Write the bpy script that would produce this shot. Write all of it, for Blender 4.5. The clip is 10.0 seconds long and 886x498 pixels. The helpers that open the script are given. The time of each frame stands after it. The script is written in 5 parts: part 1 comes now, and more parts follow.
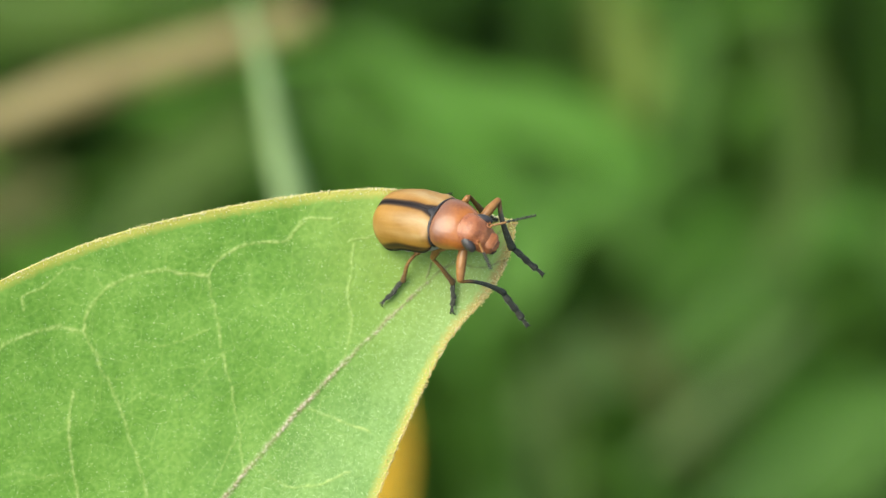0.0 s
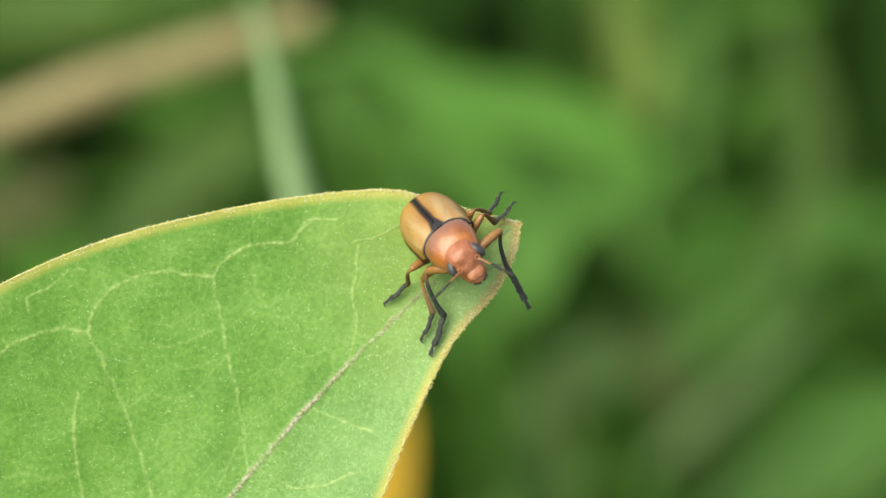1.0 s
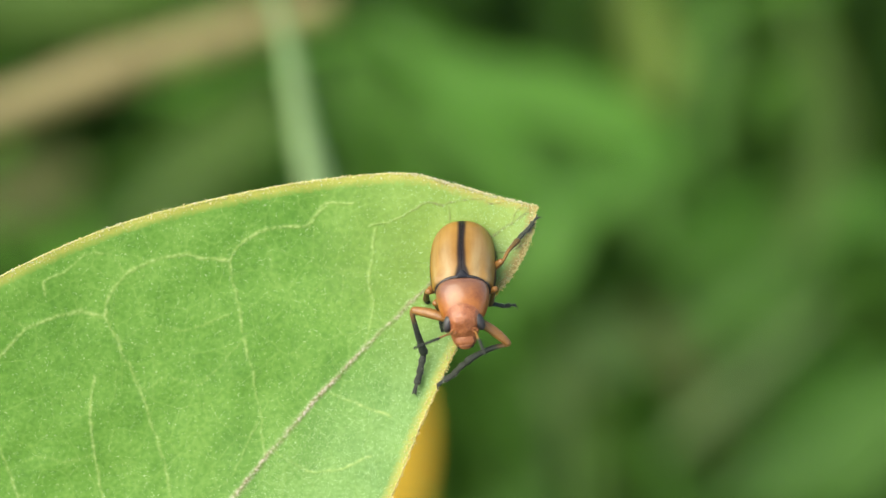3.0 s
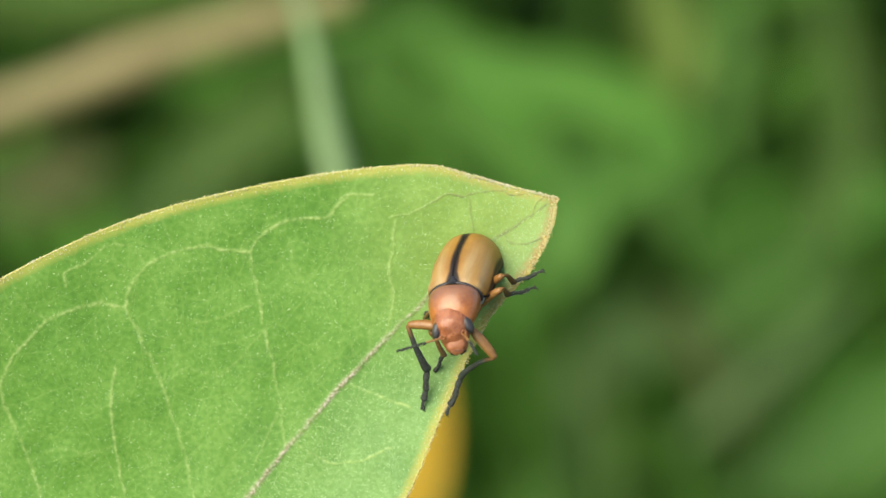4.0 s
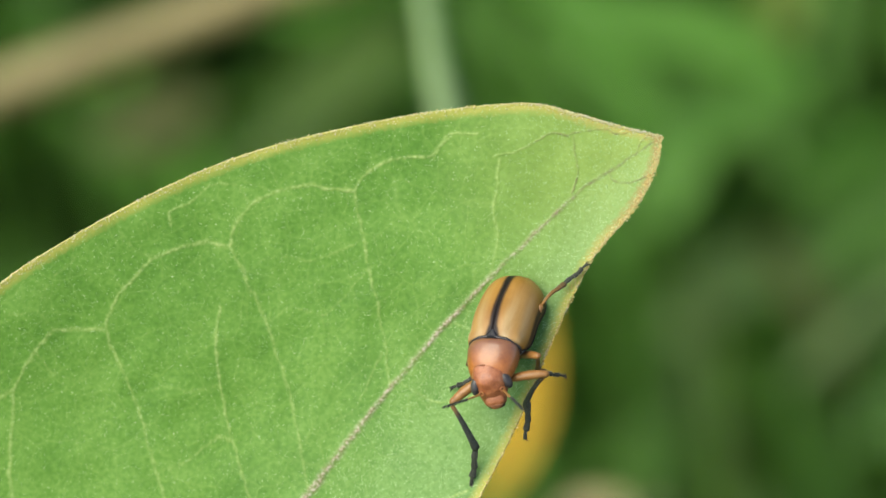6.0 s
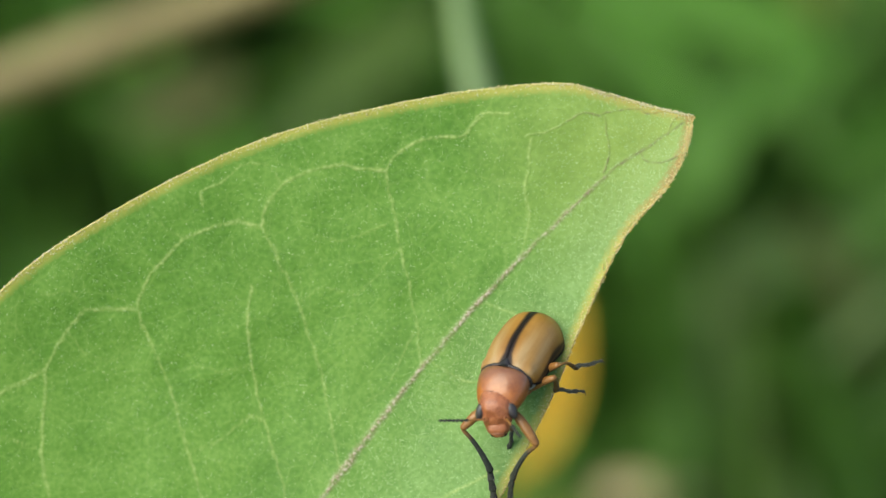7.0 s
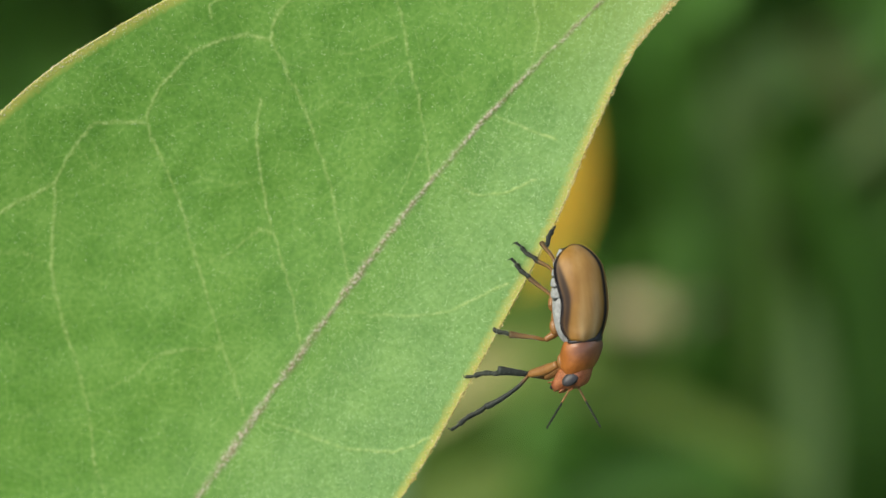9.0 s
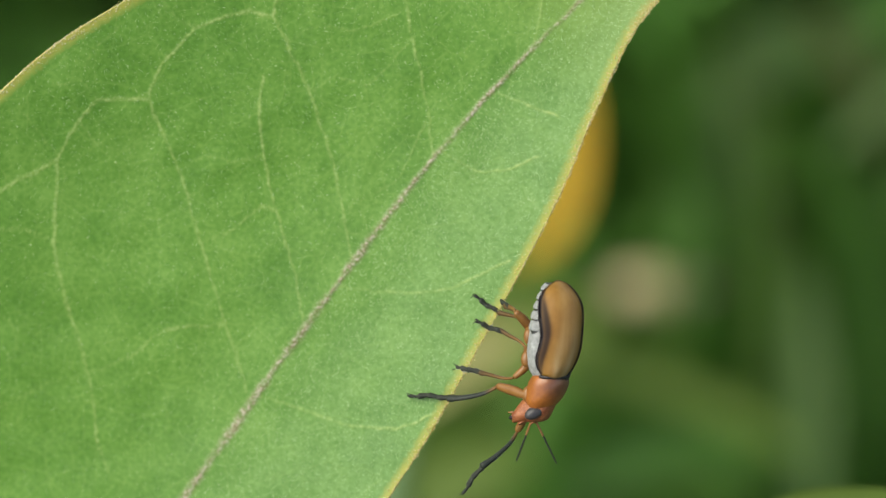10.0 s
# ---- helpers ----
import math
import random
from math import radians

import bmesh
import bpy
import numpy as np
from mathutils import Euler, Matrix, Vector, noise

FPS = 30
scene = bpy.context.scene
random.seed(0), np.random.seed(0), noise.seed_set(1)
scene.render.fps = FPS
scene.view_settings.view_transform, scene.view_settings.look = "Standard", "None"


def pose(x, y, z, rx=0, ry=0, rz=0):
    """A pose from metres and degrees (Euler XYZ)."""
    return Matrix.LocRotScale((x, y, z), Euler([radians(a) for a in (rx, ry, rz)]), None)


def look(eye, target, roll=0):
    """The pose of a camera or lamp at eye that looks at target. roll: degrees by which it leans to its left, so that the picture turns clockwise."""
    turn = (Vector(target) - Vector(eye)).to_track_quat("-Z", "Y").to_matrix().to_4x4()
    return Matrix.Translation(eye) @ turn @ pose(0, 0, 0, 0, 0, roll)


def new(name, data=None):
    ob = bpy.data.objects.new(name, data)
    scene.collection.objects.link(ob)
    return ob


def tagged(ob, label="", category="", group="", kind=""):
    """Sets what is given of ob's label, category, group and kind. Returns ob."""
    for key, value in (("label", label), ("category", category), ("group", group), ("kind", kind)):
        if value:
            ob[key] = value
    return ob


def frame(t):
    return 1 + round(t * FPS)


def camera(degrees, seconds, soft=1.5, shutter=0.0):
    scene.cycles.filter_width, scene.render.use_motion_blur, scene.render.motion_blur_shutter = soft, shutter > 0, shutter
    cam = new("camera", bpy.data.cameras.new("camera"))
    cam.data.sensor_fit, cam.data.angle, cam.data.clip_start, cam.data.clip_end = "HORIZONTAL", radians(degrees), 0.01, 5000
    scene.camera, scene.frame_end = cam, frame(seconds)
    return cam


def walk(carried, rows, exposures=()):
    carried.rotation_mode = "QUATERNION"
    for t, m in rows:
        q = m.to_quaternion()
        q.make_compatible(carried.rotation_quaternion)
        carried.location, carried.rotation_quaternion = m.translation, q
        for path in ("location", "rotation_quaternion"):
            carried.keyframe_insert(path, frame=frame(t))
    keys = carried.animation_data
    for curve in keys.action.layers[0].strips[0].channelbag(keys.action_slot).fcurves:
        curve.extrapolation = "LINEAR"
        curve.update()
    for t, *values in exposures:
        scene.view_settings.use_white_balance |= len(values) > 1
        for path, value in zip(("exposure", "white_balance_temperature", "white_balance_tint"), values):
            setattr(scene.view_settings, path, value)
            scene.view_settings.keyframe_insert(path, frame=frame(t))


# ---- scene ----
# A small leaf beetle walks round the tip of a broad leaf, before blurred undergrowth.
# Lengths of the leaf and the beetle are in units of UNIT; the leaf frame has x to the right, y down the leaf and w towards the eye.
UNIT = 2.6e-5
FAR = 6385.0
TILT = 40.0
ORIGIN = Vector((0.0, 0.0, 0.5))
_c, _s = math.cos(radians(TILT)), math.sin(radians(TILT))
FRAME = Matrix(((1, 0, 0, ORIGIN.x), (0, _s, -_c, ORIGIN.y), (0, _c, _s, ORIGIN.z), (0, 0, 0, 1)))


def aim(dx, dy):
    """The camera's pose, turned so that the leaf shifts by dx to the right and dy down."""
    return FRAME @ pose(0, 0, FAR * UNIT) @ pose(0, 0, 0, 0, math.degrees(math.atan(dx / FAR)), 0) @ pose(0, 0, 0, math.degrees(math.atan(dy / FAR)), 0, 0)


cam = camera(2 * math.degrees(math.atan(784 / FAR)), 10.0, 1.3, 0.12)
cam.data.dof.use_dof = True
cam.data.dof.focus_distance = FAR * UNIT - 0.0012
cam.data.dof.aperture_fstop = 26.0
walk(cam, [
    (0, aim(-221.5, 133)),
    (0.5, aim(-219.5, 140)),
    (1, aim(-213, 135)),
    (1.5, aim(-198, 131)),
    (2, aim(-195, 132)),
    (2.5, aim(-178, 130)),
    (2.7, aim(-187, 117)),
    (3.8, aim(-157, 97)),
    (4, aim(-148, 91)),
    (4.5, aim(-133, 54.5)),
    (5, aim(-100, 11)),
    (5.3, aim(-33, 2)),
    (5.5, aim(0, 0)),
    (5.7, aim(17, -5)),
    (6.8, aim(80, -50)),
    (7, aim(92, -53)),
    (7.1, aim(98, -54)),
    (7.2, aim(89, -52)),
    (7.3, aim(74, -58)),
    (7.4, aim(66, -97)),
    (7.5, aim(81, -195)),
    (7.6, aim(99, -376)),
    (7.8, aim(141, -383)),
    (8, aim(166, -396)),
    (8.2, aim(129, -391)),
    (8.5, aim(99, -380)),
    (9, aim(108.5, -384)),
    (9.5, aim(98, -416)),
    (10, aim(113, -425))
], exposures=[(0.0, 1.71, 7150, 4), (2.7, 1.71, 7150, 4), (5.0, 1.54, 7050, 4), (7.0, 1.34, 6900, 4), (8.0, 1.16, 6900, 4), (10.0, 1.16, 6900, 4)])

# ---- light: bright, thin overcast ----
world = bpy.data.worlds.new("sky")
scene.world = world
world.use_nodes = True
_n, _l = world.node_tree.nodes, world.node_tree.links
sky = _n.new("ShaderNodeTexSky")
sky.sky_type = "NISHITA"
sky.sun_disc = False
sky.sun_elevation = radians(53)
sky.sun_rotation = radians(-114)
_n["Background"].inputs["Strength"].default_value = 0.09
_l.new(sky.outputs[0], _n["Background"].inputs[0])
sun = new("sun", bpy.data.lights.new("sun", "SUN"))
sun.data.energy = 2.05
sun.data.angle = radians(60)
sun.data.color = (1.0, 0.95, 0.86)
sun.matrix_basis = look((-0.55, -0.245, 0.798), (0, 0, 0))


# ---- materials ----
def mat(name, rough=0.5, coat=0.0):
    m = bpy.data.materials.new(name)
    m.use_nodes = True
    b = m.node_tree.nodes["Principled BSDF"]
    b.inputs["Roughness"].default_value = rough
    b.inputs["Coat Weight"].default_value = coat
    b.inputs["Coat Roughness"].default_value = 0.15
    return m, m.node_tree.nodes, m.node_tree.links, b


def node(nodes, kind, **values):
    n = nodes.new(kind)
    for k, v in values.items():
        n.inputs[k].default_value = v
    return n


def ramp(nodes, stops):
    r = nodes.new("ShaderNodeValToRGB")
    e = r.color_ramp.elements
    while len(e) < len(stops):
        e.new(0.5)
    for i, (p, c) in enumerate(stops):
        e[i].position, e[i].color = p, (*c, 1)
    return r


def mix(nodes, links, a, b, f, mode="MIX"):
    m = nodes.new("ShaderNodeMix")
    m.data_type, m.blend_type = "RGBA", mode
    for slot, v in ((0, f), (6, a), (7, b)):
        if hasattr(v, "is_linked"):
            links.new(v, m.inputs[slot])
        elif slot == 0:
            m.inputs[0].default_value = v
        else:
            m.inputs[slot].default_value = (*v, 1)
    return m.outputs[2]


def math_node(nodes, links, op, a, b=0.0, clamp=False):
    m = nodes.new("ShaderNodeMath")
    m.operation, m.use_clamp = op, clamp
    for i, v in enumerate((a, b)):
        if hasattr(v, "is_linked"):
            links.new(v, m.inputs[i])
        else:
            m.inputs[i].default_value = v
    return m.outputs[0]


def mottled(name, dark, light, scale, rough=0.5, bump=0.2, coat=0.0, fine=6.0, depth=2e-5):
    """A surface with two scales of variation; scale in spots per metre."""
    m, n, l, b = mat(name, rough, coat)
    co = n.new("ShaderNodeTexCoord")
    big = node(n, "ShaderNodeTexNoise", Scale=scale, Detail=3.0)
    small = node(n, "ShaderNodeTexNoise", Scale=scale * fine, Detail=4.0)
    l.new(co.outputs["Object"], big.inputs["Vector"])
    l.new(co.outputs["Object"], small.inputs["Vector"])
    v = math_node(n, l, "ADD", math_node(n, l, "MULTIPLY", big.outputs[0], 0.6), math_node(n, l, "MULTIPLY", small.outputs[0], 0.4))
    r = ramp(n, [(0.3, dark), (0.7, light)])
    l.new(v, r.inputs[0])
    l.new(r.outputs[0], b.inputs["Base Color"])
    bp = node(n, "ShaderNodeBump", Strength=bump, Distance=depth)
    l.new(small.outputs[0], bp.inputs["Height"])
    l.new(bp.outputs[0], b.inputs["Normal"])
    return m


def glassy(name, dark, light, depth=0.0):
    """Plant hairs and papillae, each with its own tone; depth: how far light spreads inside them, in metres."""
    m, n, l, b = mat(name, 0.4)
    r = ramp(n, [(0.0, dark), (1.0, light)])
    l.new(n.new("ShaderNodeNewGeometry").outputs["Random Per Island"], r.inputs[0])
    l.new(r.outputs[0], b.inputs["Base Color"])
    if depth:
        b.inputs["Subsurface Weight"].default_value = 1.0
        b.inputs["Subsurface Radius"].default_value = (1.0, 0.9, 0.5)
        b.inputs["Subsurface Scale"].default_value = depth
    return m


def blade_material():
    """The leaf's upper face: light green with a pale net of veinlets and a yellow margin."""
    m, n, l, b = mat("leaf_green", 0.55)
    b.inputs["Specular IOR Level"].default_value = 0.42
    co = n.new("ShaderNodeTexCoord")
    at = n.new("ShaderNodeAttribute")
    at.attribute_name = "rim"
    tipat = n.new("ShaderNodeAttribute")
    tipat.attribute_name = "tip"
    big = node(n, "ShaderNodeTexNoise", Scale=420.0, Detail=4.0)
    small = node(n, "ShaderNodeTexNoise", Scale=4500.0, Detail=5.0)
    warp = node(n, "ShaderNodeTexNoise", Scale=700.0, Detail=2.0)
    for t in (big, small, warp):
        l.new(co.outputs["Object"], t.inputs["Vector"])
    r = ramp(n, [(0.37, (0.080, 0.208, 0.015)), (0.50, (0.108, 0.252, 0.023)), (0.63, (0.154, 0.306, 0.042))])
    l.new(math_node(n, l, "ADD", math_node(n, l, "MULTIPLY", big.outputs[0], 0.5), math_node(n, l, "MULTIPLY", small.outputs[0], 0.5)), r.inputs[0])
    wv = n.new("ShaderNodeVectorMath")
    wv.operation = "MULTIPLY_ADD"
    l.new(warp.outputs[1], wv.inputs[0])
    wv.inputs[1].default_value = (0.0003, 0.0003, 0.0003)
    l.new(co.outputs["Object"], wv.inputs[2])
    col = r.outputs[0]
    lines = []
    for scale, width, strength in ((560.0, 0.032, 0.22), (1500.0, 0.08, 0.12)):
        vo = node(n, "ShaderNodeTexVoronoi", Scale=scale)
        vo.feature = "DISTANCE_TO_EDGE"
        l.new(wv.outputs[0], vo.inputs["Vector"])
        e = n.new("ShaderNodeMapRange")
        l.new(vo.outputs[0], e.inputs[0])
        e.inputs[1].default_value, e.inputs[2].default_value = 0.0, width
        e.inputs[3].default_value, e.inputs[4].default_value = strength, 0.0
        lines.append(e.outputs[0])
        col = mix(n, l, col, (0.24, 0.38, 0.08), e.outputs[0])
    tipr = ramp(n, [(0.0, (0, 0, 0)), (1.0, (1, 1, 1))])
    l.new(tipat.outputs["Fac"], tipr.inputs[0])
    col = mix(n, l, col, (0.33, 0.41, 0.09), math_node(n, l, "MULTIPLY", tipr.outputs[0], 0.72))
    bloom = n.new("ShaderNodeAttribute")
    bloom.attribute_name = "bloom"
    col = mix(n, l, col, (0.28, 0.42, 0.21), math_node(n, l, "MULTIPLY", bloom.outputs["Fac"], math_node(n, l, "MULTIPLY", small.outputs[0], 0.42)))
    rust = n.new("ShaderNodeAttribute")
    rust.attribute_name = "rust"
    sharp = math_node(n, l, "MULTIPLY", math_node(n, l, "SUBTRACT", tipr.outputs[0], 0.32), 3.2, True)
    tone = node(n, "ShaderNodeTexNoise", Scale=8000.0, Detail=4.0)
    l.new(co.outputs["Object"], tone.inputs["Vector"])
    for key, stops, gain in (("vein", [(0.35, (0.27, 0.39, 0.08)), (0.65, (0.46, 0.54, 0.20))], 0.86), ("rib", [(0.38, (0.17, 0.125, 0.06)), (0.5, (0.33, 0.25, 0.165)), (0.60, (0.55, 0.45, 0.37))], 0.82)):
        va = n.new("ShaderNodeAttribute")
        va.attribute_name = key
        vr = ramp(n, stops)
        l.new(tone.outputs[0], vr.inputs[0])
        wear = math_node(n, l, "MULTIPLY", va.outputs["Fac"], math_node(n, l, "ADD", math_node(n, l, "MULTIPLY", small.outputs[0], 2.6), -0.5), True)
        tint = mix(n, l, vr.outputs[0], (0.11, 0.075, 0.04), math_node(n, l, "MULTIPLY", sharp, 0.9))
        col = mix(n, l, col, tint, math_node(n, l, "MULTIPLY", wear, gain))
    edge = n.new("ShaderNodeMapRange")
    l.new(math_node(n, l, "ADD", at.outputs["Fac"], math_node(n, l, "MULTIPLY", math_node(n, l, "SUBTRACT", small.outputs[0], 0.5), 0.16)), edge.inputs[0])
    edge.inputs[1].default_value, edge.inputs[2].default_value = 0.05, 0.20
    edge.inputs[3].default_value, edge.inputs[4].default_value = 0.85, 0.0
    rimcol = mix(n, l, (0.43, 0.40, 0.075), (0.36, 0.21, 0.07), rust.outputs["Fac"])
    col = mix(n, l, col, rimcol, edge.outputs[0])
    l.new(col, b.inputs["Base Color"])
    bp = node(n, "ShaderNodeBump", Strength=0.6, Distance=5e-5)
    l.new(math_node(n, l, "ADD", small.outputs[0], math_node(n, l, "MULTIPLY", lines[0], 0.5)), bp.inputs["Height"])
    l.new(bp.outputs[0], b.inputs["Normal"])
    tr = n.new("ShaderNodeBsdfTranslucent")
    l.new(col, tr.inputs[0])
    ms = n.new("ShaderNodeMixShader")
    ms.inputs[0].default_value = 0.25
    l.new(b.outputs[0], ms.inputs[1])
    l.new(tr.outputs[0], ms.inputs[2])
    l.new(ms.outputs[0], n["Material Output"].inputs[0])
    return m


def elytron_material():
    """Ochre wing case with a waxy sheen painted into its colour, fine pits and a black band along the seam and another
    along the side.
    """
    m, n, l, b = mat("wing_case", 0.40, 0.0)
    at = n.new("ShaderNodeAttribute")
    at.attribute_name = "band"
    co = n.new("ShaderNodeTexCoord")
    big = node(n, "ShaderNodeTexNoise", Scale=900.0, Detail=4.0)
    pits = node(n, "ShaderNodeTexVoronoi", Scale=7000.0)
    stretch = n.new("ShaderNodeMapping")
    stretch.inputs["Scale"].default_value = (0.12, 1.0, 1.0)
    l.new(co.outputs["Object"], stretch.inputs["Vector"])
    fibre = node(n, "ShaderNodeTexNoise", Scale=3200.0, Detail=3.0)
    l.new(stretch.outputs[0], fibre.inputs["Vector"])
    for t in (big, pits):
        l.new(co.outputs["Object"], t.inputs["Vector"])
    r = ramp(n, [(0.32, (0.20, 0.086, 0.011)), (0.5, (0.26, 0.124, 0.020)), (0.68, (0.315, 0.162, 0.033))])
    l.new(math_node(n, l, "ADD", math_node(n, l, "MULTIPLY", big.outputs[0], 0.6), math_node(n, l, "MULTIPLY", fibre.outputs[0], 0.4)), r.inputs[0])
    # pale sheen mixed into the base colour, broken up by the fibres
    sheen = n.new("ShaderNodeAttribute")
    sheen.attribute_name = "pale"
    painted_sheen = math_node(n, l, "MULTIPLY", sheen.outputs["Fac"], math_node(n, l, "ADD", math_node(n, l, "MULTIPLY", fibre.outputs[0], 1.3), 0.1), True)
    col = mix(n, l, r.outputs[0], (0.36, 0.265, 0.135), math_node(n, l, "MULTIPLY", painted_sheen, 0.85))
    col = mix(n, l, col, (0.009, 0.006, 0.007), at.outputs["Fac"])
    l.new(col, b.inputs["Base Color"])
    l.new(math_node(n, l, "ADD", math_node(n, l, "MULTIPLY", at.outputs["Fac"], 0.08), math_node(n, l, "ADD", math_node(n, l, "MULTIPLY", big.outputs[0], 0.2), 0.32)), b.inputs["Roughness"])
    l.new(math_node(n, l, "SUBTRACT", 0.36, math_node(n, l, "MULTIPLY", at.outputs["Fac"], 0.2)), b.inputs["Specular IOR Level"])
    bp = node(n, "ShaderNodeBump", Strength=0.35, Distance=1.2e-5)
    l.new(math_node(n, l, "ADD", pits.outputs[0], fibre.outputs[0]), bp.inputs["Height"])
    l.new(bp.outputs[0], b.inputs["Normal"])
    return m


LEAF = blade_material()
VEIN = mottled("vein", (0.14, 0.285, 0.035), (0.26, 0.385, 0.10), 1600)
MARGIN = mottled("leaf_margin", (0.36, 0.34, 0.07), (0.50, 0.47, 0.14), 1800, 0.6, 0.5)
RUSTY = mottled("leaf_margin_rusty", (0.24, 0.165, 0.05), (0.40, 0.30, 0.10), 1800, 0.6, 0.5)
GRAIN = glassy("margin_grain", (0.46, 0.41, 0.15), (0.62, 0.57, 0.35), 8e-5)
GOLD = glassy("margin_grain_golden", (0.48, 0.35, 0.10), (0.64, 0.53, 0.24), 8e-5)
HAIR = glassy("leaf_hair", (0.16, 0.32, 0.05), (0.42, 0.56, 0.25))
CASE = elytron_material()
def shield_material():
    """Orange-brown, duskier on the back towards the hind edge, partly as painted sky sheen."""
    m = mottled("pronotum_orange", (0.20, 0.052, 0.007), (0.39, 0.130, 0.022), 1300, 0.40, 0.5, 0.35, 5, 2e-5)
    n, l = m.node_tree.nodes, m.node_tree.links
    b = n["Principled BSDF"]
    base = b.inputs["Base Color"].links[0].from_socket
    co = n.new("ShaderNodeTexCoord")
    sep = n.new("ShaderNodeSeparateXYZ")
    l.new(co.outputs["Object"], sep.inputs[0])
    masks = []
    for axis, lo, hi in ((0, 56, 12), (2, -46, -12)):
        e = n.new("ShaderNodeMapRange")
        e.interpolation_type = "SMOOTHSTEP"
        l.new(sep.outputs[axis], e.inputs[0])
        e.inputs[1].default_value, e.inputs[2].default_value = lo * UNIT, hi * UNIT
        masks.append(e.outputs[0])
    # darker hind tone, with the sky's grey sheen painted into it
    dusky_sheen = math_node(n, l, "MULTIPLY", math_node(n, l, "MULTIPLY", masks[0], masks[1]), 0.6)
    l.new(mix(n, l, base, (0.105, 0.060, 0.048), dusky_sheen), b.inputs["Base Color"])
    return m


SHIELD = shield_material()
CLYPEUS = mottled("clypeus_orange", (0.17, 0.045, 0.012), (0.38, 0.14, 0.05), 4500, 0.45, 0.7)
LABRUM = mottled("labrum_orange", (0.16, 0.045, 0.012), (0.36, 0.13, 0.04), 3500, 0.45, 0.4, 0.0, 5, 1.2e-5)
HEAD = mottled("head_orange", (0.15, 0.032, 0.009), (0.40, 0.145, 0.055), 3000, 0.40, 1.0, 0.15, 4, 3.5e-5)
EYE = mottled("eye_grey", (0.022, 0.018, 0.018), (0.048, 0.042, 0.042), 3000, 0.42, 0.5, 0.0, 6)
BLACK = mottled("leg_black", (0.009, 0.011, 0.008), (0.050, 0.054, 0.040), 6000, 0.6, 0.9)
FRINGE = glassy("leg_hair", (0.12, 0.125, 0.10), (0.40, 0.40, 0.34))
LEG = mottled("leg_orange", (0.155, 0.062, 0.012), (0.28, 0.130, 0.034), 2600, 0.40, 0.5, 0.0)
def shank_material(name, brown, black, reach):
    """Lower leg: brown at the knee, black farther down."""
    m = mottled(name, black, tuple(3 * c for c in black), 5000, 0.5, 0.5)
    n, l = m.node_tree.nodes, m.node_tree.links
    b = n["Principled BSDF"]
    base = b.inputs["Base Color"].links[0].from_socket
    sep = n.new("ShaderNodeSeparateXYZ")
    l.new(n.new("ShaderNodeTexCoord").outputs["Object"], sep.inputs[0])
    e = n.new("ShaderNodeMapRange")
    l.new(sep.outputs[0], e.inputs[0])
    e.inputs[1].default_value, e.inputs[2].default_value = 0.15 * reach * UNIT, reach * UNIT
    e.inputs[3].default_value, e.inputs[4].default_value = 0.95, 0.0
    l.new(mix(n, l, base, brown, e.outputs[0]), b.inputs["Base Color"])
    return m


FRONTSHANK = shank_material("front_leg_dark", (0.17, 0.085, 0.025), (0.016, 0.018, 0.014), 26)
SHANK = shank_material("leg_brown", (0.20, 0.10, 0.026), (0.028, 0.022, 0.012), 80)
for dull in (BLACK, FRONTSHANK, SHANK):
    dull.node_tree.nodes["Principled BSDF"].inputs["Specular IOR Level"].default_value = 0.22
BELLY = mottled("belly_down", (0.13, 0.13, 0.125), (0.40, 0.40, 0.38), 5000, 0.7, 0.8, 0.0, 5, 3e-5)
SEAM = mottled("seam_black", (0.007, 0.006, 0.007), (0.018, 0.014, 0.015), 3000, 0.45)


# ---- helpers for meshes ----
def mesh_object(name, verts, faces, material, parent=None, label="", smooth=True):
    me = bpy.data.meshes.new(name)
    me.from_pydata([tuple(v) for v in verts], [], faces)
    me.materials.append(material)
    if smooth:
        me.polygons.foreach_set("use_smooth", [True] * len(me.polygons))
    me.update()
    ob = new(name, me)
    ob.parent = parent
    if label:
        ob["label"] = label
    return ob


def empty(name, m=Matrix.Identity(4)):
    ob = new(name)
    ob.matrix_basis = m
    ob.empty_display_size = 0.002
    return ob


def spline(points, n):
    """n points along a smooth curve through the given ones, evenly spread over the spans."""
    p = np.array(points, float)
    p = np.vstack([2 * p[0] - p[1], p, 2 * p[-1] - p[-2]])
    out = []
    for t in np.linspace(0, len(p) - 3 - 1e-9, n):
        i, f = int(t), t - int(t)
        a, b, c, d = p[i:i + 4]
        out.append(0.5 * (2 * b + (c - a) * f + (2 * a - 5 * b + 4 * c - d) * f * f + (3 * b - a - 3 * c + d) * f ** 3))
    return np.array(out)


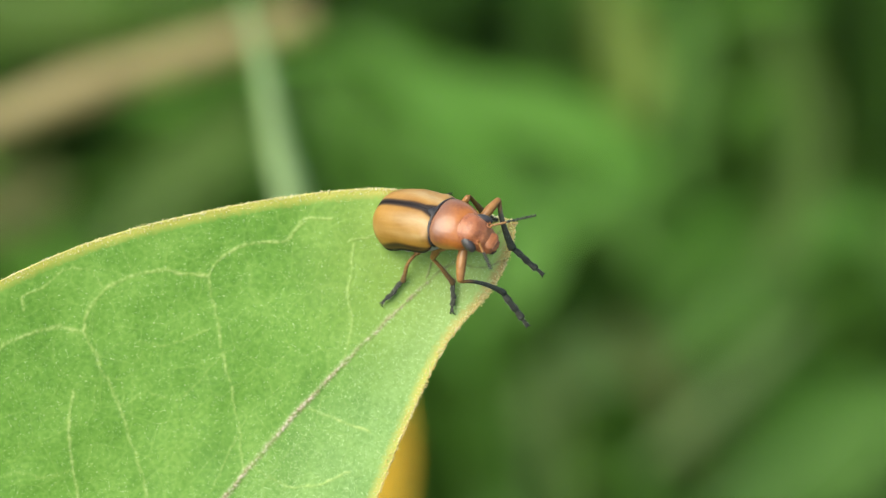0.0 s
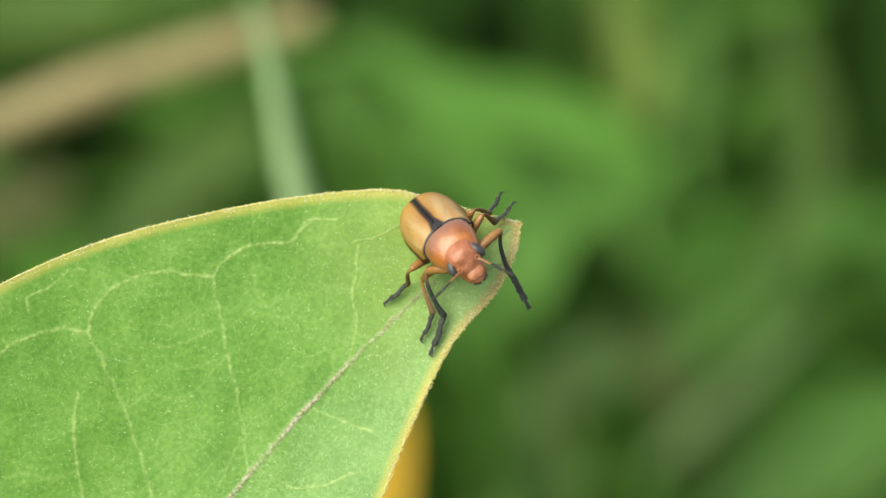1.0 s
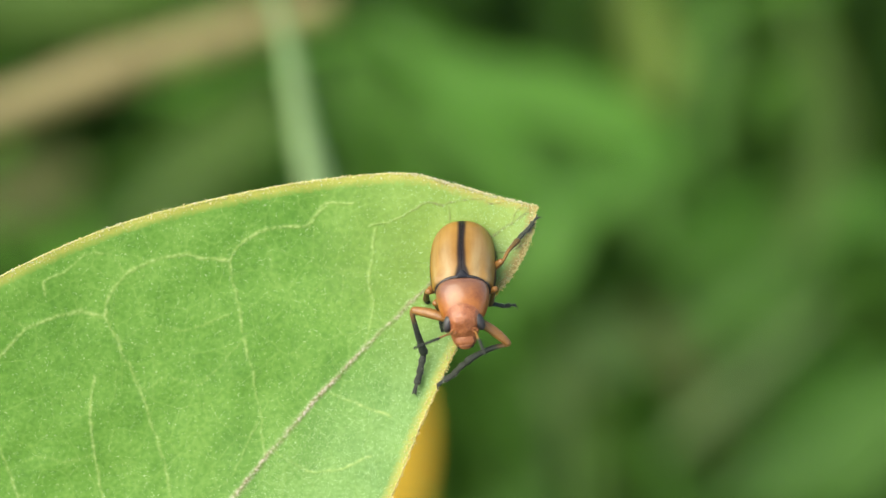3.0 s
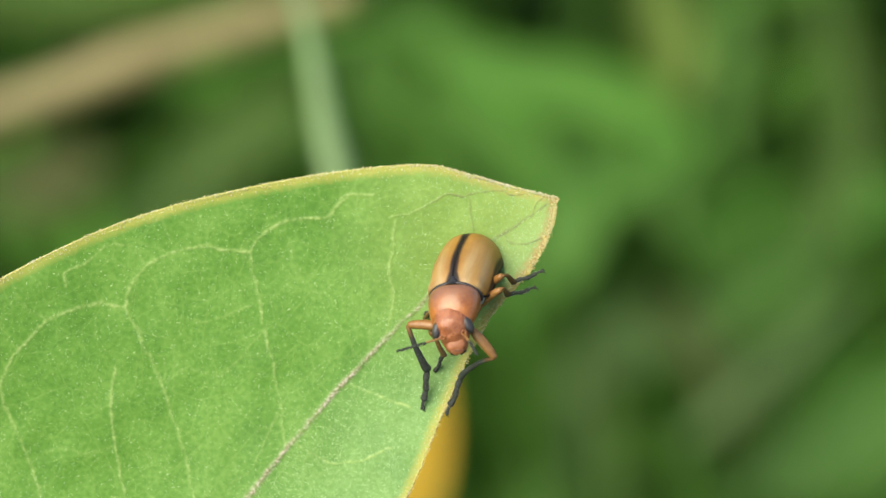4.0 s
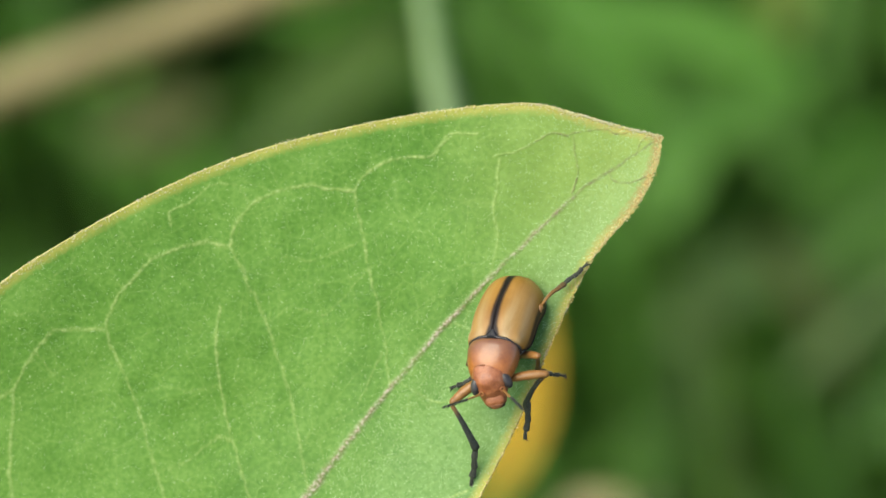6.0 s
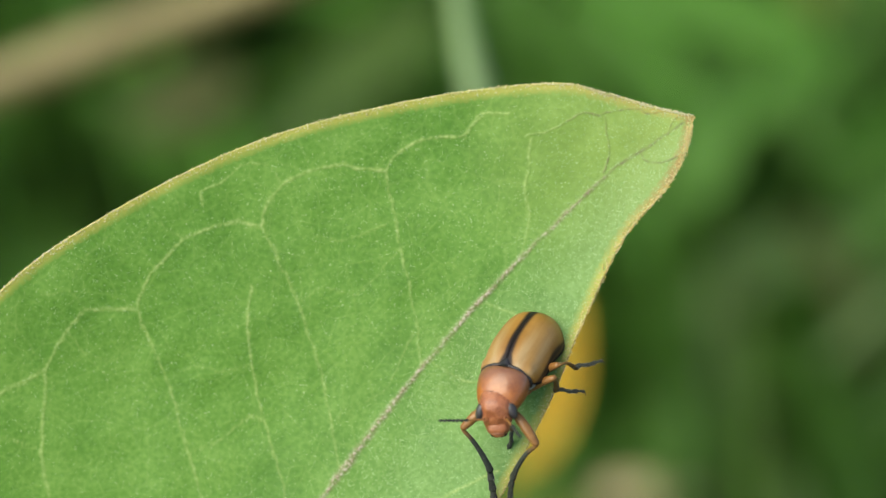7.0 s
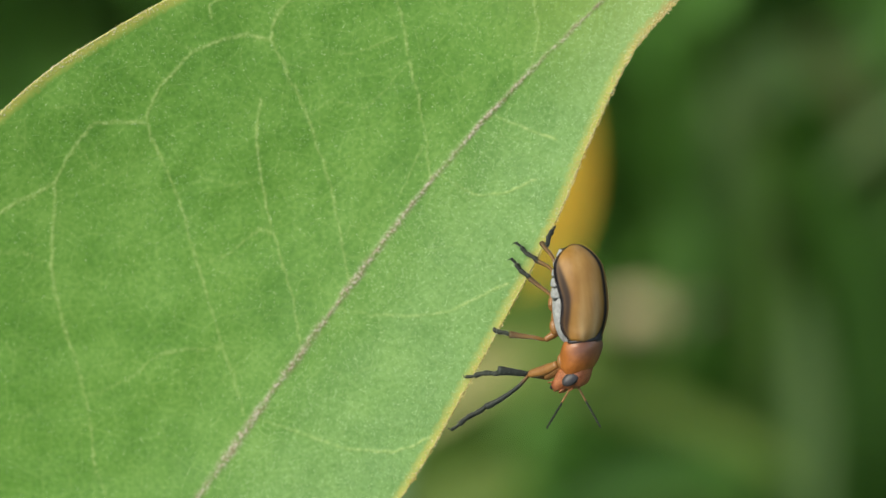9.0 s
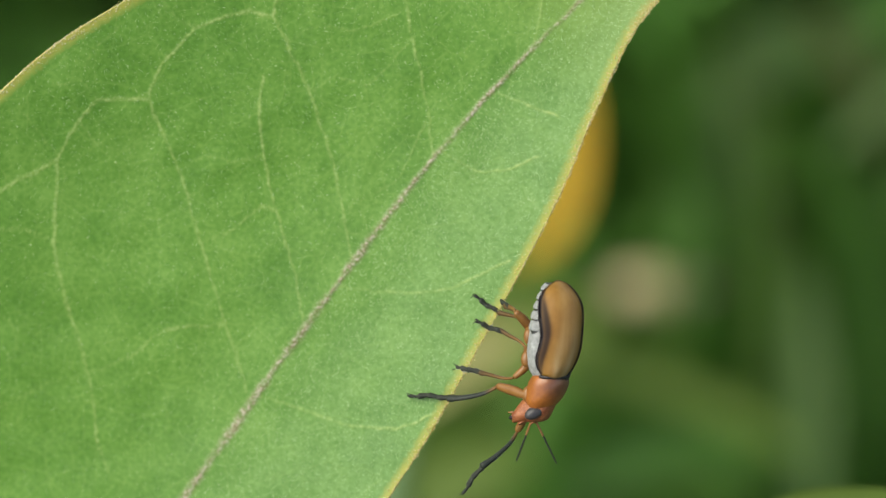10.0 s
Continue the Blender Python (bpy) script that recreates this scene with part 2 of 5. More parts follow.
def tube(path, radii, sides=8, flat=1.0, jitter=0.0, rng=None):
    """Vertices and faces of a closed tube along a path of points."""
    path = [Vector(p) for p in path]
    verts, faces = [], []
    side = None
    for i, p in enumerate(path):
        d = (path[min(i + 1, len(path) - 1)] - path[max(i - 1, 0)]).normalized()
        if side is None:
            side = d.cross(Vector((0.13, 0.21, 0.97))).normalized()
        side = (side - d * side.dot(d)).normalized()
        up = side.cross(d)
        for k in range(sides):
            a = 2 * math.pi * k / sides
            r = radii[i] * (1 + (rng.uniform(-jitter, jitter) if rng else 0))
            verts.append(p + side * (r * math.cos(a)) + up * (r * flat * math.sin(a)))
    for i in range(len(path) - 1):
        for k in range(sides):
            a, b = i * sides + k, i * sides + (k + 1) % sides
            faces.append((a, b, b + sides, a + sides))
    faces.append(tuple(range(sides))[::-1])
    faces.append(tuple((len(path) - 1) * sides + k for k in range(sides)))
    return verts, faces


def grid_faces(rows, cols):
    return [(i * cols + j, i * cols + j + 1, (i + 1) * cols + j + 1, (i + 1) * cols + j) for i in range(rows - 1) for j in range(cols - 1)]


# ---- the leaf ----
RIB = [(1134, 259), (1080, 296), (1000, 348), (900, 440), (740, 605), (600, 772), (430, 1000), (240, 1267), (0, 1600), (-260, 1930), (-480, 2200)]
LEFT = [(1134, 259), (1062, 243), (985, 221), (880, 202), (640, 232), (362, 305), (91, 438), (-110, 585), (-450, 940), (-620, 1600), (-480, 2200)]
RIGHT = [(1134, 259), (1122, 318), (1088, 385), (1010, 478), (936, 630), (868, 790), (729, 1050), (602, 1267), (380, 1580), (40, 1900), (-480, 2200)]


# side veins: from the midrib towards the margin and its loops; the first point carries the width
VEINS = [
    ((655, 700, 3), (635, 570), (618, 495), (604, 425), (590, 356), (612, 325), (655, 300), (725, 293), (760, 260)),
    ((508, 888, 3), (495, 800), (470, 690), (435, 590), (395, 500), (370, 452), (380, 415), (405, 382), (440, 362), (500, 345), (590, 356)),
    ((322, 1120, 3), (285, 1000), (240, 855), (205, 728), (170, 655), (150, 600), (172, 540), (230, 480), (285, 455), (330, 447), (370, 452)),
    ((75, 1265, 3), (55, 1215), (40, 1090), (0, 960), (-20, 850), (-12, 705), (25, 640), (60, 602), (150, 600)),
    ((-100, 1530, 3), (-180, 1350), (-240, 1150), (-230, 950), (-150, 790), (-12, 705)),
    ((425, 1010, 2), (405, 900), (375, 800), (352, 700), (345, 640), (352, 560)),
    ((488, 934, 2), (590, 944), (680, 938), (745, 908), (790, 885)),
    ((345, 1128, 2), (420, 1152), (505, 1182), (590, 1187), (655, 1160)),
    ((668, 692, 2), (730, 728), (790, 722), (840, 700)),
    ((770, 590, 2), (820, 612), (875, 630)),
    ((830, 505, 1.5), (845, 440), (838, 390), (850, 300)),
    ((1090, 292, 1.5), (1098, 268), (1112, 252)),
    ((240, 855, 1.5), (300, 830), (350, 790), (375, 800)),
    ((40, 1090, 1.5), (110, 1060), (180, 1010), (285, 1000)),
    ((-20, 850, 1.5), (-90, 830), (-230, 850)),
    ((405, 375, 1.5), (378, 345), (338, 345), (304, 372), (264, 392), (264, 416)),
    ((176, 429, 1.2), (210, 463), (240, 474)),
    ((38, 544, 1.2), (52, 510), (82, 490), (100, 470)),
    ((730, 299, 1.4), (757, 255), (811, 252)),
    ((969, 258, 1.4), (1006, 247), (1037, 248), (1053, 255), (1080, 252)),
    ((1043, 326, 1.4), (1053, 339), (1080, 343), (1107, 329)),
    ((979, 262, 1.4), (986, 322), (975, 360)),
    ((838, 295, 1.4), (872, 289), (939, 252), (969, 258)),
    ((205, 728, 1.2), (250, 700), (300, 712), (350, 700)),
    ((435, 590, 1.2), (480, 560), (540, 575), (618, 495)),
    ((495, 800, 1.2), (540, 770), (590, 745), (640, 640)),
    ((395, 500, 1.2), (450, 470), (520, 480), (604, 440)),
    ((170, 655, 1.2), (110, 690), (60, 680), (25, 640)),
    ((-12, 705, 1.2), (-60, 640), (-80, 620)),
    ((60, 602, 1.3), (30, 570), (-20, 575)),
    ((2, 1025, 1.3), (-78, 1015), (-120, 985), (-230, 950)),
    ((35, 1090, 1.3), (-40, 1110), (-120, 1150)),
]


def vein_field(points, lines, reach=14.0, wander=4.0):
    """How strongly each point (x, y) lies on one of the lines: 1 on its middle, 0 away from it."""
    out = np.zeros(len(points))
    for line, r0, r1, seed, strong in lines:
        pts = spline(line, 30 * (len(line) - 1) + 1)
        flat = np.array(line, float)
        u = np.linspace(0, len(flat) - 1, len(pts))
        straight = np.stack([np.interp(u, np.arange(len(flat)), flat[:, c]) for c in (0, 1)], 1)
        pts = pts * 0.45 + straight * 0.55
        pts = pts + np.array([(wander * noise.noise((x * 0.03, y * 0.03, 4.0)) + 0.5 * wander * noise.noise((x * 0.09, y * 0.09, 5.0)), wander * noise.noise((x * 0.03, y * 0.03, 14.0)) + 0.5 * wander * noise.noise((x * 0.09, y * 0.09, 15.0))) for x, y in pts])
        for a in range(0, len(pts) - 1, 6):
            seg = pts[a:a + 7]
            lo, hi = seg.min(0) - reach, seg.max(0) + reach
            near = np.nonzero(((points > lo) & (points < hi)).all(1))[0]
            if len(near) == 0:
                continue
            p = points[near]
            best = np.full(len(near), 1e9)
            for u, v in zip(seg, seg[1:]):
                d = v - u
                t = np.clip(((p - u) @ d) / (d @ d + 1e-9), 0, 1)
                best = np.minimum(best, np.hypot(*(p - u - t[:, None] * d).T))
            f = a / len(pts)
            r = (r0 + (r1 - r0) * f) * (1 + 0.45 * noise.noise((a * 0.11, seed, 2.0)))
            out[near] = np.maximum(out[near], np.exp(-(best / r) ** 2) * strong * min(1.15, 0.55 + 0.75 * f) * (0.75 + 0.6 * noise.noise((a * 0.09, seed, 6.0))))
    return np.clip(out, 0, 1)


def over_leaf(x, y):
    """Whether (x, y) of the leaf frame lies on the blade."""
    ring = LEFT + RIGHT[-2:0:-1]
    inside = False
    for (x0, y0), (x1, y1) in zip(ring, ring[1:] + ring[:1]):
        if (y0 > y) != (y1 > y) and x < x0 + (y - y0) / (y1 - y0) * (x1 - x0):
            inside = not inside
    return inside


def leaf_w(x, y):
    """Height of the leaf's face towards the eye at (x, y) of the leaf frame."""
    across = ((x - 1134) * 1941 + (y - 259) * 1614) / 2524
    along = (-(x - 1134) * 1614 + (y - 259) * 1941) / 2524
    w = 0.16 * (x - 900) + 0.12 * (y - 600)
    w += 0.06 * (math.sqrt(across * across + 400) - 20) + 0.00024 * min(0.0, across) ** 2
    w += 9 * noise.noise((x / 210, y / 210, 3.0)) + 2.5 * noise.noise((x / 60, y / 60, 8.0))
    return w - 0.00004 * max(0.0, along - 500) ** 2


def at_leaf(x, y, w=0.0):
    """A point of the leaf frame in metres."""
    k = 1 - w / FAR
    return Vector(((x - 784) * UNIT * k, (441 - y) * UNIT * k, w * UNIT))


def on_leaf(x, y, lift=0.0):
    return at_leaf(x, y, leaf_w(x, y) + lift)


def make_leaf():
    rng = random.Random(4)
    leaf = empty("leaf", FRAME)
    tagged(leaf, "broad light green leaf with yellow margin and pale veins", "leaf")
    n, half = 820, 200
    mid, left, right = spline(RIB, n), spline(LEFT, n), spline(RIGHT, n)
    cols = 2 * half + 1
    q = np.linspace(-1, 1, cols)[None, :, None]
    edge = np.where(q < 0, left[:, None, :], right[:, None, :])
    flat = (mid[:, None, :] * (1 - abs(q)) + edge * abs(q)).reshape(-1, 2)
    rim = np.linalg.norm(np.broadcast_to(edge, (n, cols, 2)).reshape(-1, 2) - flat, axis=1) / 100
    tip = np.clip(1 - np.hypot(flat[:, 0] - 1134, flat[:, 1] - 259) / 430, 0, 1)
    near = np.clip(1 - np.hypot(flat[:, 0] - 1134, flat[:, 1] - 259) / 300, 0, 1)
    rust = np.clip(near * 1.7, 0, 1) * np.where(np.broadcast_to(q, (n, cols, 1)).reshape(-1) > 0, 1.0, 0.35)
    rust = np.maximum(rust, np.clip((near - 0.86) * 9, 0, 1))
    across = np.broadcast_to(q, (n, cols, 1)).reshape(-1)
    bloom = np.clip((across + 0.25) * 0.95, 0, 1)
    vein = vein_field(flat, [([p[:2] for p in v], 1.2 + 0.4 * v[0][2], 1.4 + 0.5 * v[0][2], float(k), {3: 0.95, 2: 0.95, 1.5: 0.8, 1.4: 1.0}.get(v[0][2], 0.36)) for k, v in enumerate(VEINS)])
    rib = vein_field(flat, [(RIB, 1.8, 9.0, 40.0, 1.45)], 30.0, 2.5)
    verts = [on_leaf(x, y, 0.9 * v + 1.5 * b * (1 - t)) for (x, y), v, b, t in zip(flat, vein, rib, tip)]
    # the under side needs fewer faces
    rows, few = list(range(0, n, 7)) + [n - 1], list(range(0, cols, 5))
    top = len(verts)
    faces = grid_faces(n, cols)
    under = [verts[i * cols + j] - Vector((0, 0, 7 * UNIT)) for i in rows for j in few]
    faces += [tuple(k + top for k in f[::-1]) for f in grid_faces(len(rows), len(few))]
    blade = mesh_object("blade", verts + under, faces, LEAF, leaf)
    pick = np.array([i * cols + j for i in rows for j in few])
    for key, values in (("rim", rim), ("tip", tip), ("vein", vein), ("rib", rib), ("rust", rust), ("bloom", bloom)):
        blade.data.attributes.new(key, "FLOAT", "POINT").data.foreach_set("value", np.concatenate([values, values[pick]]))
    # margin: a thin rim with pale grains along both edges
    for e, skin in ((left, MARGIN), (right, RUSTY)):
        seq = spline(e[:-60:14], 1400)
        path = [on_leaf(x, y, -2.3) for x, y in seq]
        radii = [((2.0 if skin == MARGIN else 1.4) + 0.4 * noise.noise((i * 0.09, 0, 5))) * UNIT for i in range(len(path))]
        v, f = tube(path, radii, 8)
        mesh_object("margin", v, f, skin, leaf, "yellow leaf margin" if skin == MARGIN else "rusty brown leaf margin")
        # rounded papillae of uneven size, crowded at the very edge
        away = Vector((-0.35, 0.94, 0)) if skin == MARGIN else Vector((0.9, -0.43, 0))
        verts, faces = [], []
        ball = [(0, 0, 1)] + [(math.cos(k * 1.0472 + q * 0.5) * math.cos(q * 0.5 - 0.1), math.sin(k * 1.0472 + q * 0.5) * math.cos(q * 0.5 - 0.1), math.sin(0.5 - q * 0.9)) for q in (0, 1) for k in range(6)] + [(0, 0, -1)]
        for k in range(2600):
            x, y = seq[rng.randrange(len(seq) - 200)]
            off = rng.gauss(0.4, 1.6) if rng.random() < 0.7 else -rng.uniform(0, 9)
            c = on_leaf(x, y, rng.uniform(-1.5, 1.5)) + (away * off + Vector((rng.uniform(-1, 1), rng.uniform(-1, 1), 0))) * UNIT
            r = rng.uniform(0.55, 1.2) * (1.25 if off > 0 and rng.random() < 0.3 else 1.0) * UNIT
            o = len(verts)
            stretch = Vector((rng.uniform(0.8, 1.3), rng.uniform(0.8, 1.3), rng.uniform(0.8, 1.2)))
            verts += [c + Vector(d) * stretch * r for d in ball]
            faces += [(o, o + 1 + q, o + 1 + (q + 1) % 6) for q in range(6)]
            faces += [(o + 1 + q, o + 7 + q, o + 7 + (q + 1) % 6, o + 1 + (q + 1) % 6) for q in range(6)]
            faces += [(o + 13, o + 7 + (q + 1) % 6, o + 7 + q) for q in range(6)]
        tagged(mesh_object("margin_grain", verts, faces, GRAIN if skin == MARGIN else GOLD, leaf, "pale grains on the leaf margin"), kind="stuff")
    # short pale hairs
    verts, faces = [], []
    for k in range(45000):
        i, q = rng.randrange(8, int(n * 0.80)), rng.uniform(-1, 1)
        if rng.random() > np.linalg.norm(left[i] - right[i]) / 1000:
            continue
        e = left[i] if q < 0 else right[i]
        x, y = mid[i] * (1 - abs(q)) + e * abs(q)
        a, ln = rng.gauss(0.9, 1.1), rng.uniform(2, 6.5) * (0.75 if q < 0 else 1.15)
        root, tipp = on_leaf(x, y, 0.4), on_leaf(x, y, 1.6) + Vector((math.cos(a), math.sin(a), 0)) * ln * UNIT
        s = Vector((-math.sin(a), math.cos(a), 0)) * rng.uniform(0.25, 0.55) * UNIT
        o = len(verts)
        verts += [root - s, root + s, tipp]
        faces.append((o, o + 1, o + 2))
    tagged(mesh_object("hair", verts, faces, HAIR, leaf, "short pale leaf hairs"), kind="stuff")
    # petiole down to the plant's stem
    a = on_leaf(-480, 2200)
    path = [a, a + Vector((-0.006, -0.006, -0.004)), a + Vector((-0.014, -0.02, -0.006))]
    v, f = tube(spline(path, 12), [0.0011] * 12, 8)
    mesh_object("petiole", v, f, VEIN, leaf)
    return leaf, FRAME @ Vector(path[-1])


leaf, joint = make_leaf()


# ---- the beetle: x forward, y to its left, z up, origin at the scutellum ----
def loft(rings, around, closed=True):
    """rings: (x, half width, top, bottom, power) from back to front."""
    verts = []
    for x, w, zt, zb, p in rings:
        c, h = (zt + zb) / 2, (zt - zb) / 2
        for k in range(around):
            a = 2 * math.pi * k / around
            ca, sa = math.cos(a), math.sin(a)
            y = w * math.copysign(abs(ca) ** p, ca)
            z = c + h * math.copysign(abs(sa) ** p, sa)
            verts.append(Vector((x, y, z)) * UNIT)
    faces = []
    for i in range(len(rings) - 1):
        for k in range(around):
            a, b = i * around + k, i * around + (k + 1) % around
            faces.append((a, b, b + around, a + around))
    faces.append(tuple(range(around)))
    faces.append(tuple((len(rings) - 1) * around + k for k in range(around))[::-1])
    return verts, [f[::-1] for f in faces]


def smooth_rings(rings, n):
    return [tuple(r) for r in spline(rings, n)]


LEGS = {}


def limb(name, length, r0, r1, material, beetle, bow=0.0, toes=False, label=""):
    """A leg segment along +x from its joint: a spindle-shaped femur, a tibia that widens towards the ankle, or a foot of lobed joints with claws."""
    n = 44 if toes else 22
    path, radii = [], []
    for i in range(n):
        f = i / (n - 1)
        z = bow * math.sin(math.pi * f)
        if toes:
            # three heart-shaped joints, then a slender one that carries the claws
            q = f / 0.26
            part = q - int(q)
            r = r0 * (0.72 + 0.42 * part * (1 if part < 0.88 else 0.5)) if q < 3 else r0 * (0.42 + 0.30 * (q - 3))
            z += 1.5 * math.sin(f * 9)
        elif name == "femur":
            r = r1 + (r0 - r1) * math.sin(math.pi * min(1, 0.10 + 0.86 * f)) ** 0.8 if f < 0.96 else r1 * 0.8
        else:
            r = r0 + (r1 * 1.12 - r0) * f ** 1.4
            r *= 0.75 if f < 0.04 else (1.12 if 0.88 < f < 0.97 else 1.0)
            z += 1.2 * math.sin(f * 7 + length)
        path.append(Vector((length * f, 0, z)) * UNIT)
        radii.append(r * UNIT)
    v, fc = tube(path, radii, 10, 0.72 if name != "femur" else 0.85, 0.06, random.Random(int(length * 7)))
    if toes:
        for s in (-1, 1):
            cp = [Vector((length - 4, 0, 0)) * UNIT, Vector((length + 1, s * 3.4, 2)) * UNIT, Vector((length + 4, s * 5, -4)) * UNIT]
            v2, f2 = tube(spline(cp, 6), [x * UNIT for x in (1.7, 1.5, 1.3, 1.1, 0.8, 0.4)], 6)
            o = len(v)
            v += v2
            fc += [tuple(a + o for a in f) for f in f2]
    solid = len(fc)
    rng = random.Random(int(length))
    for q in range(40 if name == "femur" else 170):
        # short pale hairs along the segment
        f, a = rng.uniform(0.1, 0.98), rng.uniform(0, 6.28)
        i = int(f * (n - 1))
        out = Vector((0, math.cos(a), 0.72 * math.sin(a)))
        p = path[i] + out * radii[i] * 0.95
        e = p + (out * rng.uniform(1.0, 2.4) + Vector((rng.uniform(1.5, 3.5), 0, 0))) * UNIT
        o = len(v)
        v += [p - Vector((0.35 * UNIT, 0, 0)), p + Vector((0.35 * UNIT, 0, 0)), e]
        fc.append((o, o + 1, o + 2))
    ob = mesh_object(name, v, fc, material, beetle, label)
    ob.data.materials.append(FRINGE)
    ob.data.polygons.foreach_set("material_index", [0] * solid + [1] * (len(fc) - solid))
    return ob


def make_beetle():
    beetle = empty("beetle")
    tagged(beetle, "small ochre leaf beetle with black stripes and orange head", "beetle")
    # wing cases
    for side in (1, -1):
        n, m = 72, 46
        verts, band, pale = [], [], []
        for i in range(n):
            f = i / (n - 1)
            # plan outline, height and lower edge
            w = 58.5 * max(0.0, 1 - max(0, (f - 0.46) / 0.54) ** 3.7) ** 0.5 * (1 - 0.13 * max(0, 1 - f / 0.4) ** 2)
            w *= 1 - 0.10 * max(0, 1 - f / 0.05) ** 2
            top = -4 + 24 * (1 - abs(2 * f - 1.0) ** 2.8) - 24 * (1 - math.sqrt(1 - min(1, max(0, (f - 0.72) / 0.28)) ** 2))
            low = -48 + 9 * math.exp(-((f - 0.42) / 0.2) ** 2) + 16 * max(0, 1 - f / 0.22) ** 2 + 20 * max(0, (f - 0.78) / 0.22) ** 2
            low = min(low, top - 2)
            for j in range(m):
                a = j / (m - 1)
                hump = 3.2 * math.exp(-((f - 0.085) / 0.06) ** 2 - ((a - 0.60) / 0.16) ** 2) - 1.3 * math.exp(-((f - 0.13) / 0.08) ** 2 - ((a - 0.34) / 0.12) ** 2)
                hump += 0.5 * noise.noise((f * 7, a * 5, 3.0 * side))
                x = 4 - 171 * f + (4.5 * math.sin(math.pi * min(1, a * 1.05)) - 2.5) * (1 - f) ** 2
                y = (0.15 + (w + hump * (1 if a > 0.3 else 0)) * math.sin(a * math.pi / 2) ** 0.84) * side
                z = low + (top + hump - low) * math.cos(a * math.pi / 2) ** 0.95
                verts.append(Vector((x, y, z)) * UNIT)
                seam = 7.3 + 0.7 * math.sin(f * 9 + side) + 8 * max(0, 1 - f / 0.13) - 2.5 * max(0, (f - 0.8) / 0.2)
                v = 1 / (1 + math.exp((abs(y) - seam) / 0.9))
                v = max(v, 1 / (1 + math.exp((f - 0.022) * 220)))
                wide = math.sin(math.pi * min(1, max(0, (f - 0.02) / 0.86))) ** 0.55
                lo = 0.985 - (0.165 + 0.012 * math.sin(f * 13)) * wide
                s = 0.93 / (1 + math.exp(-(a - lo) * 70)) * (1 - 0.35 * max(0.0, (a - 0.9) * 10) * (a < 0.965)) * (1 if wide > 0 else 0)
                rim = (1 if a > 0.97 else 0) * (1 / (1 + math.exp((f - 0.93) * 60)))
                # where the sheen is painted: two streaks in front, a faint one throughout
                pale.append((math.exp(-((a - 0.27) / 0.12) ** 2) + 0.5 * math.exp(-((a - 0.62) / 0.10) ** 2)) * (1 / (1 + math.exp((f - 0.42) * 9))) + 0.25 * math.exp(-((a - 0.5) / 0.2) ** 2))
                band.append(min(1.0, max(v, s, rim)))
        top = len(verts)
        inner = [p - Vector((0, 0, 2.5 * UNIT)) for p in verts]
        faces = grid_faces(n, m)
        faces = [f if side < 0 else f[::-1] for f in faces]
        faces += [tuple(q + top for q in f[::-1]) for f in faces]
        outline = [j for j in range(m)] + [i * m + m - 1 for i in range(1, n)] + [(n - 1) * m + j for j in range(m - 2, -1, -1)] + [i * m for i in range(n - 2, 0, -1)]
        for a, b in zip(outline, outline[1:] + outline[:1]):
            faces.append((a, b, b + top, a + top))
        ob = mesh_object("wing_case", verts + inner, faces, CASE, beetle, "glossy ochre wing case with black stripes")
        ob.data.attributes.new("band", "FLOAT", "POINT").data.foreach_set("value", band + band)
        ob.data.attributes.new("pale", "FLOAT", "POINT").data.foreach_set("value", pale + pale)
    v, f = loft([(6, 13, 1, -5, 1), (0, 12, 3, -5, 1), (-9, 7, 5, -4, 1), (-20, 1, 6, -3, 1)][::-1], 12)
    mesh_object("scutellum", v, f, SEAM, beetle, "black triangular scutellum")
    # pronotum
    v, f = loft(smooth_rings([(0, 38, -6, -54, 0.9), (2, 45, -2, -60, 0.9), (14, 47, 1, -67, 0.9), (30, 45, -4, -71, 0.92), (43, 41, -11, -73, 0.95), (51, 37, -18, -72, 1.0), (57, 33, -25, -69, 1.0), (59, 30, -32, -64, 1.0)], 26), 40)
    v = [p + p.normalized() * UNIT * (1.6 * noise.noise(p / (UNIT * 26)) + 0.5 * noise.noise(p / (UNIT * 9))) for p in v]
    mesh_object("pronotum", v, f, SHIELD, beetle, "orange-brown domed pronotum")
    v, f = tube([Vector((1.5, 46 * math.cos(a), -31 + 30 * math.sin(a))) * UNIT for a in np.linspace(-0.3, math.pi + 0.3, 40)], [3.3 * UNIT] * 40, 8)
    mesh_object("pronotum_rim", v, f, SEAM, beetle, "black hind edge of the pronotum")
    # head, bent down
    tilt = Matrix.Rotation(radians(58), 4, "Y")
    base = Vector((52, 0, -38)) * UNIT
    v, f = loft(smooth_rings([(-16, 24, 10, -22, 1), (-7, 28, 17, -25, 1), (5, 31, 25, -30, 1), (18, 30, 25, -28, 0.97), (31, 27, 20, -25, 0.95), (42, 23.5, 14, -20, 0.92), (50, 21, 9.5, -16, 0.9), (57, 18.5, 6, -13, 0.9), (61, 13, 2, -9, 1)], 34), 44)
    v = [base + tilt @ p * 1.0 for p in v]
    for p in v:
        p += p.normalized() * UNIT * (1.9 * noise.noise(p / (UNIT * 11)) + 1.0 * noise.noise(p / (UNIT * 4.5)))
    head = mesh_object("head", v, f, HEAD, beetle, "orange-red pitted head")
    LEGS["head"] = head
    v, f = loft(smooth_rings([(0, 12, 1, -4, 1), (6, 16, 2.6, -5, 1), (13, 16.5, 2.4, -5, 1), (18, 11, 0, -3, 1)], 10), 18)
    mesh_object("clypeus", [base + tilt @ (p + Vector((40, 0, 11)) * UNIT) for p in v], f, CLYPEUS, head, "pale orange plate above the mouth")
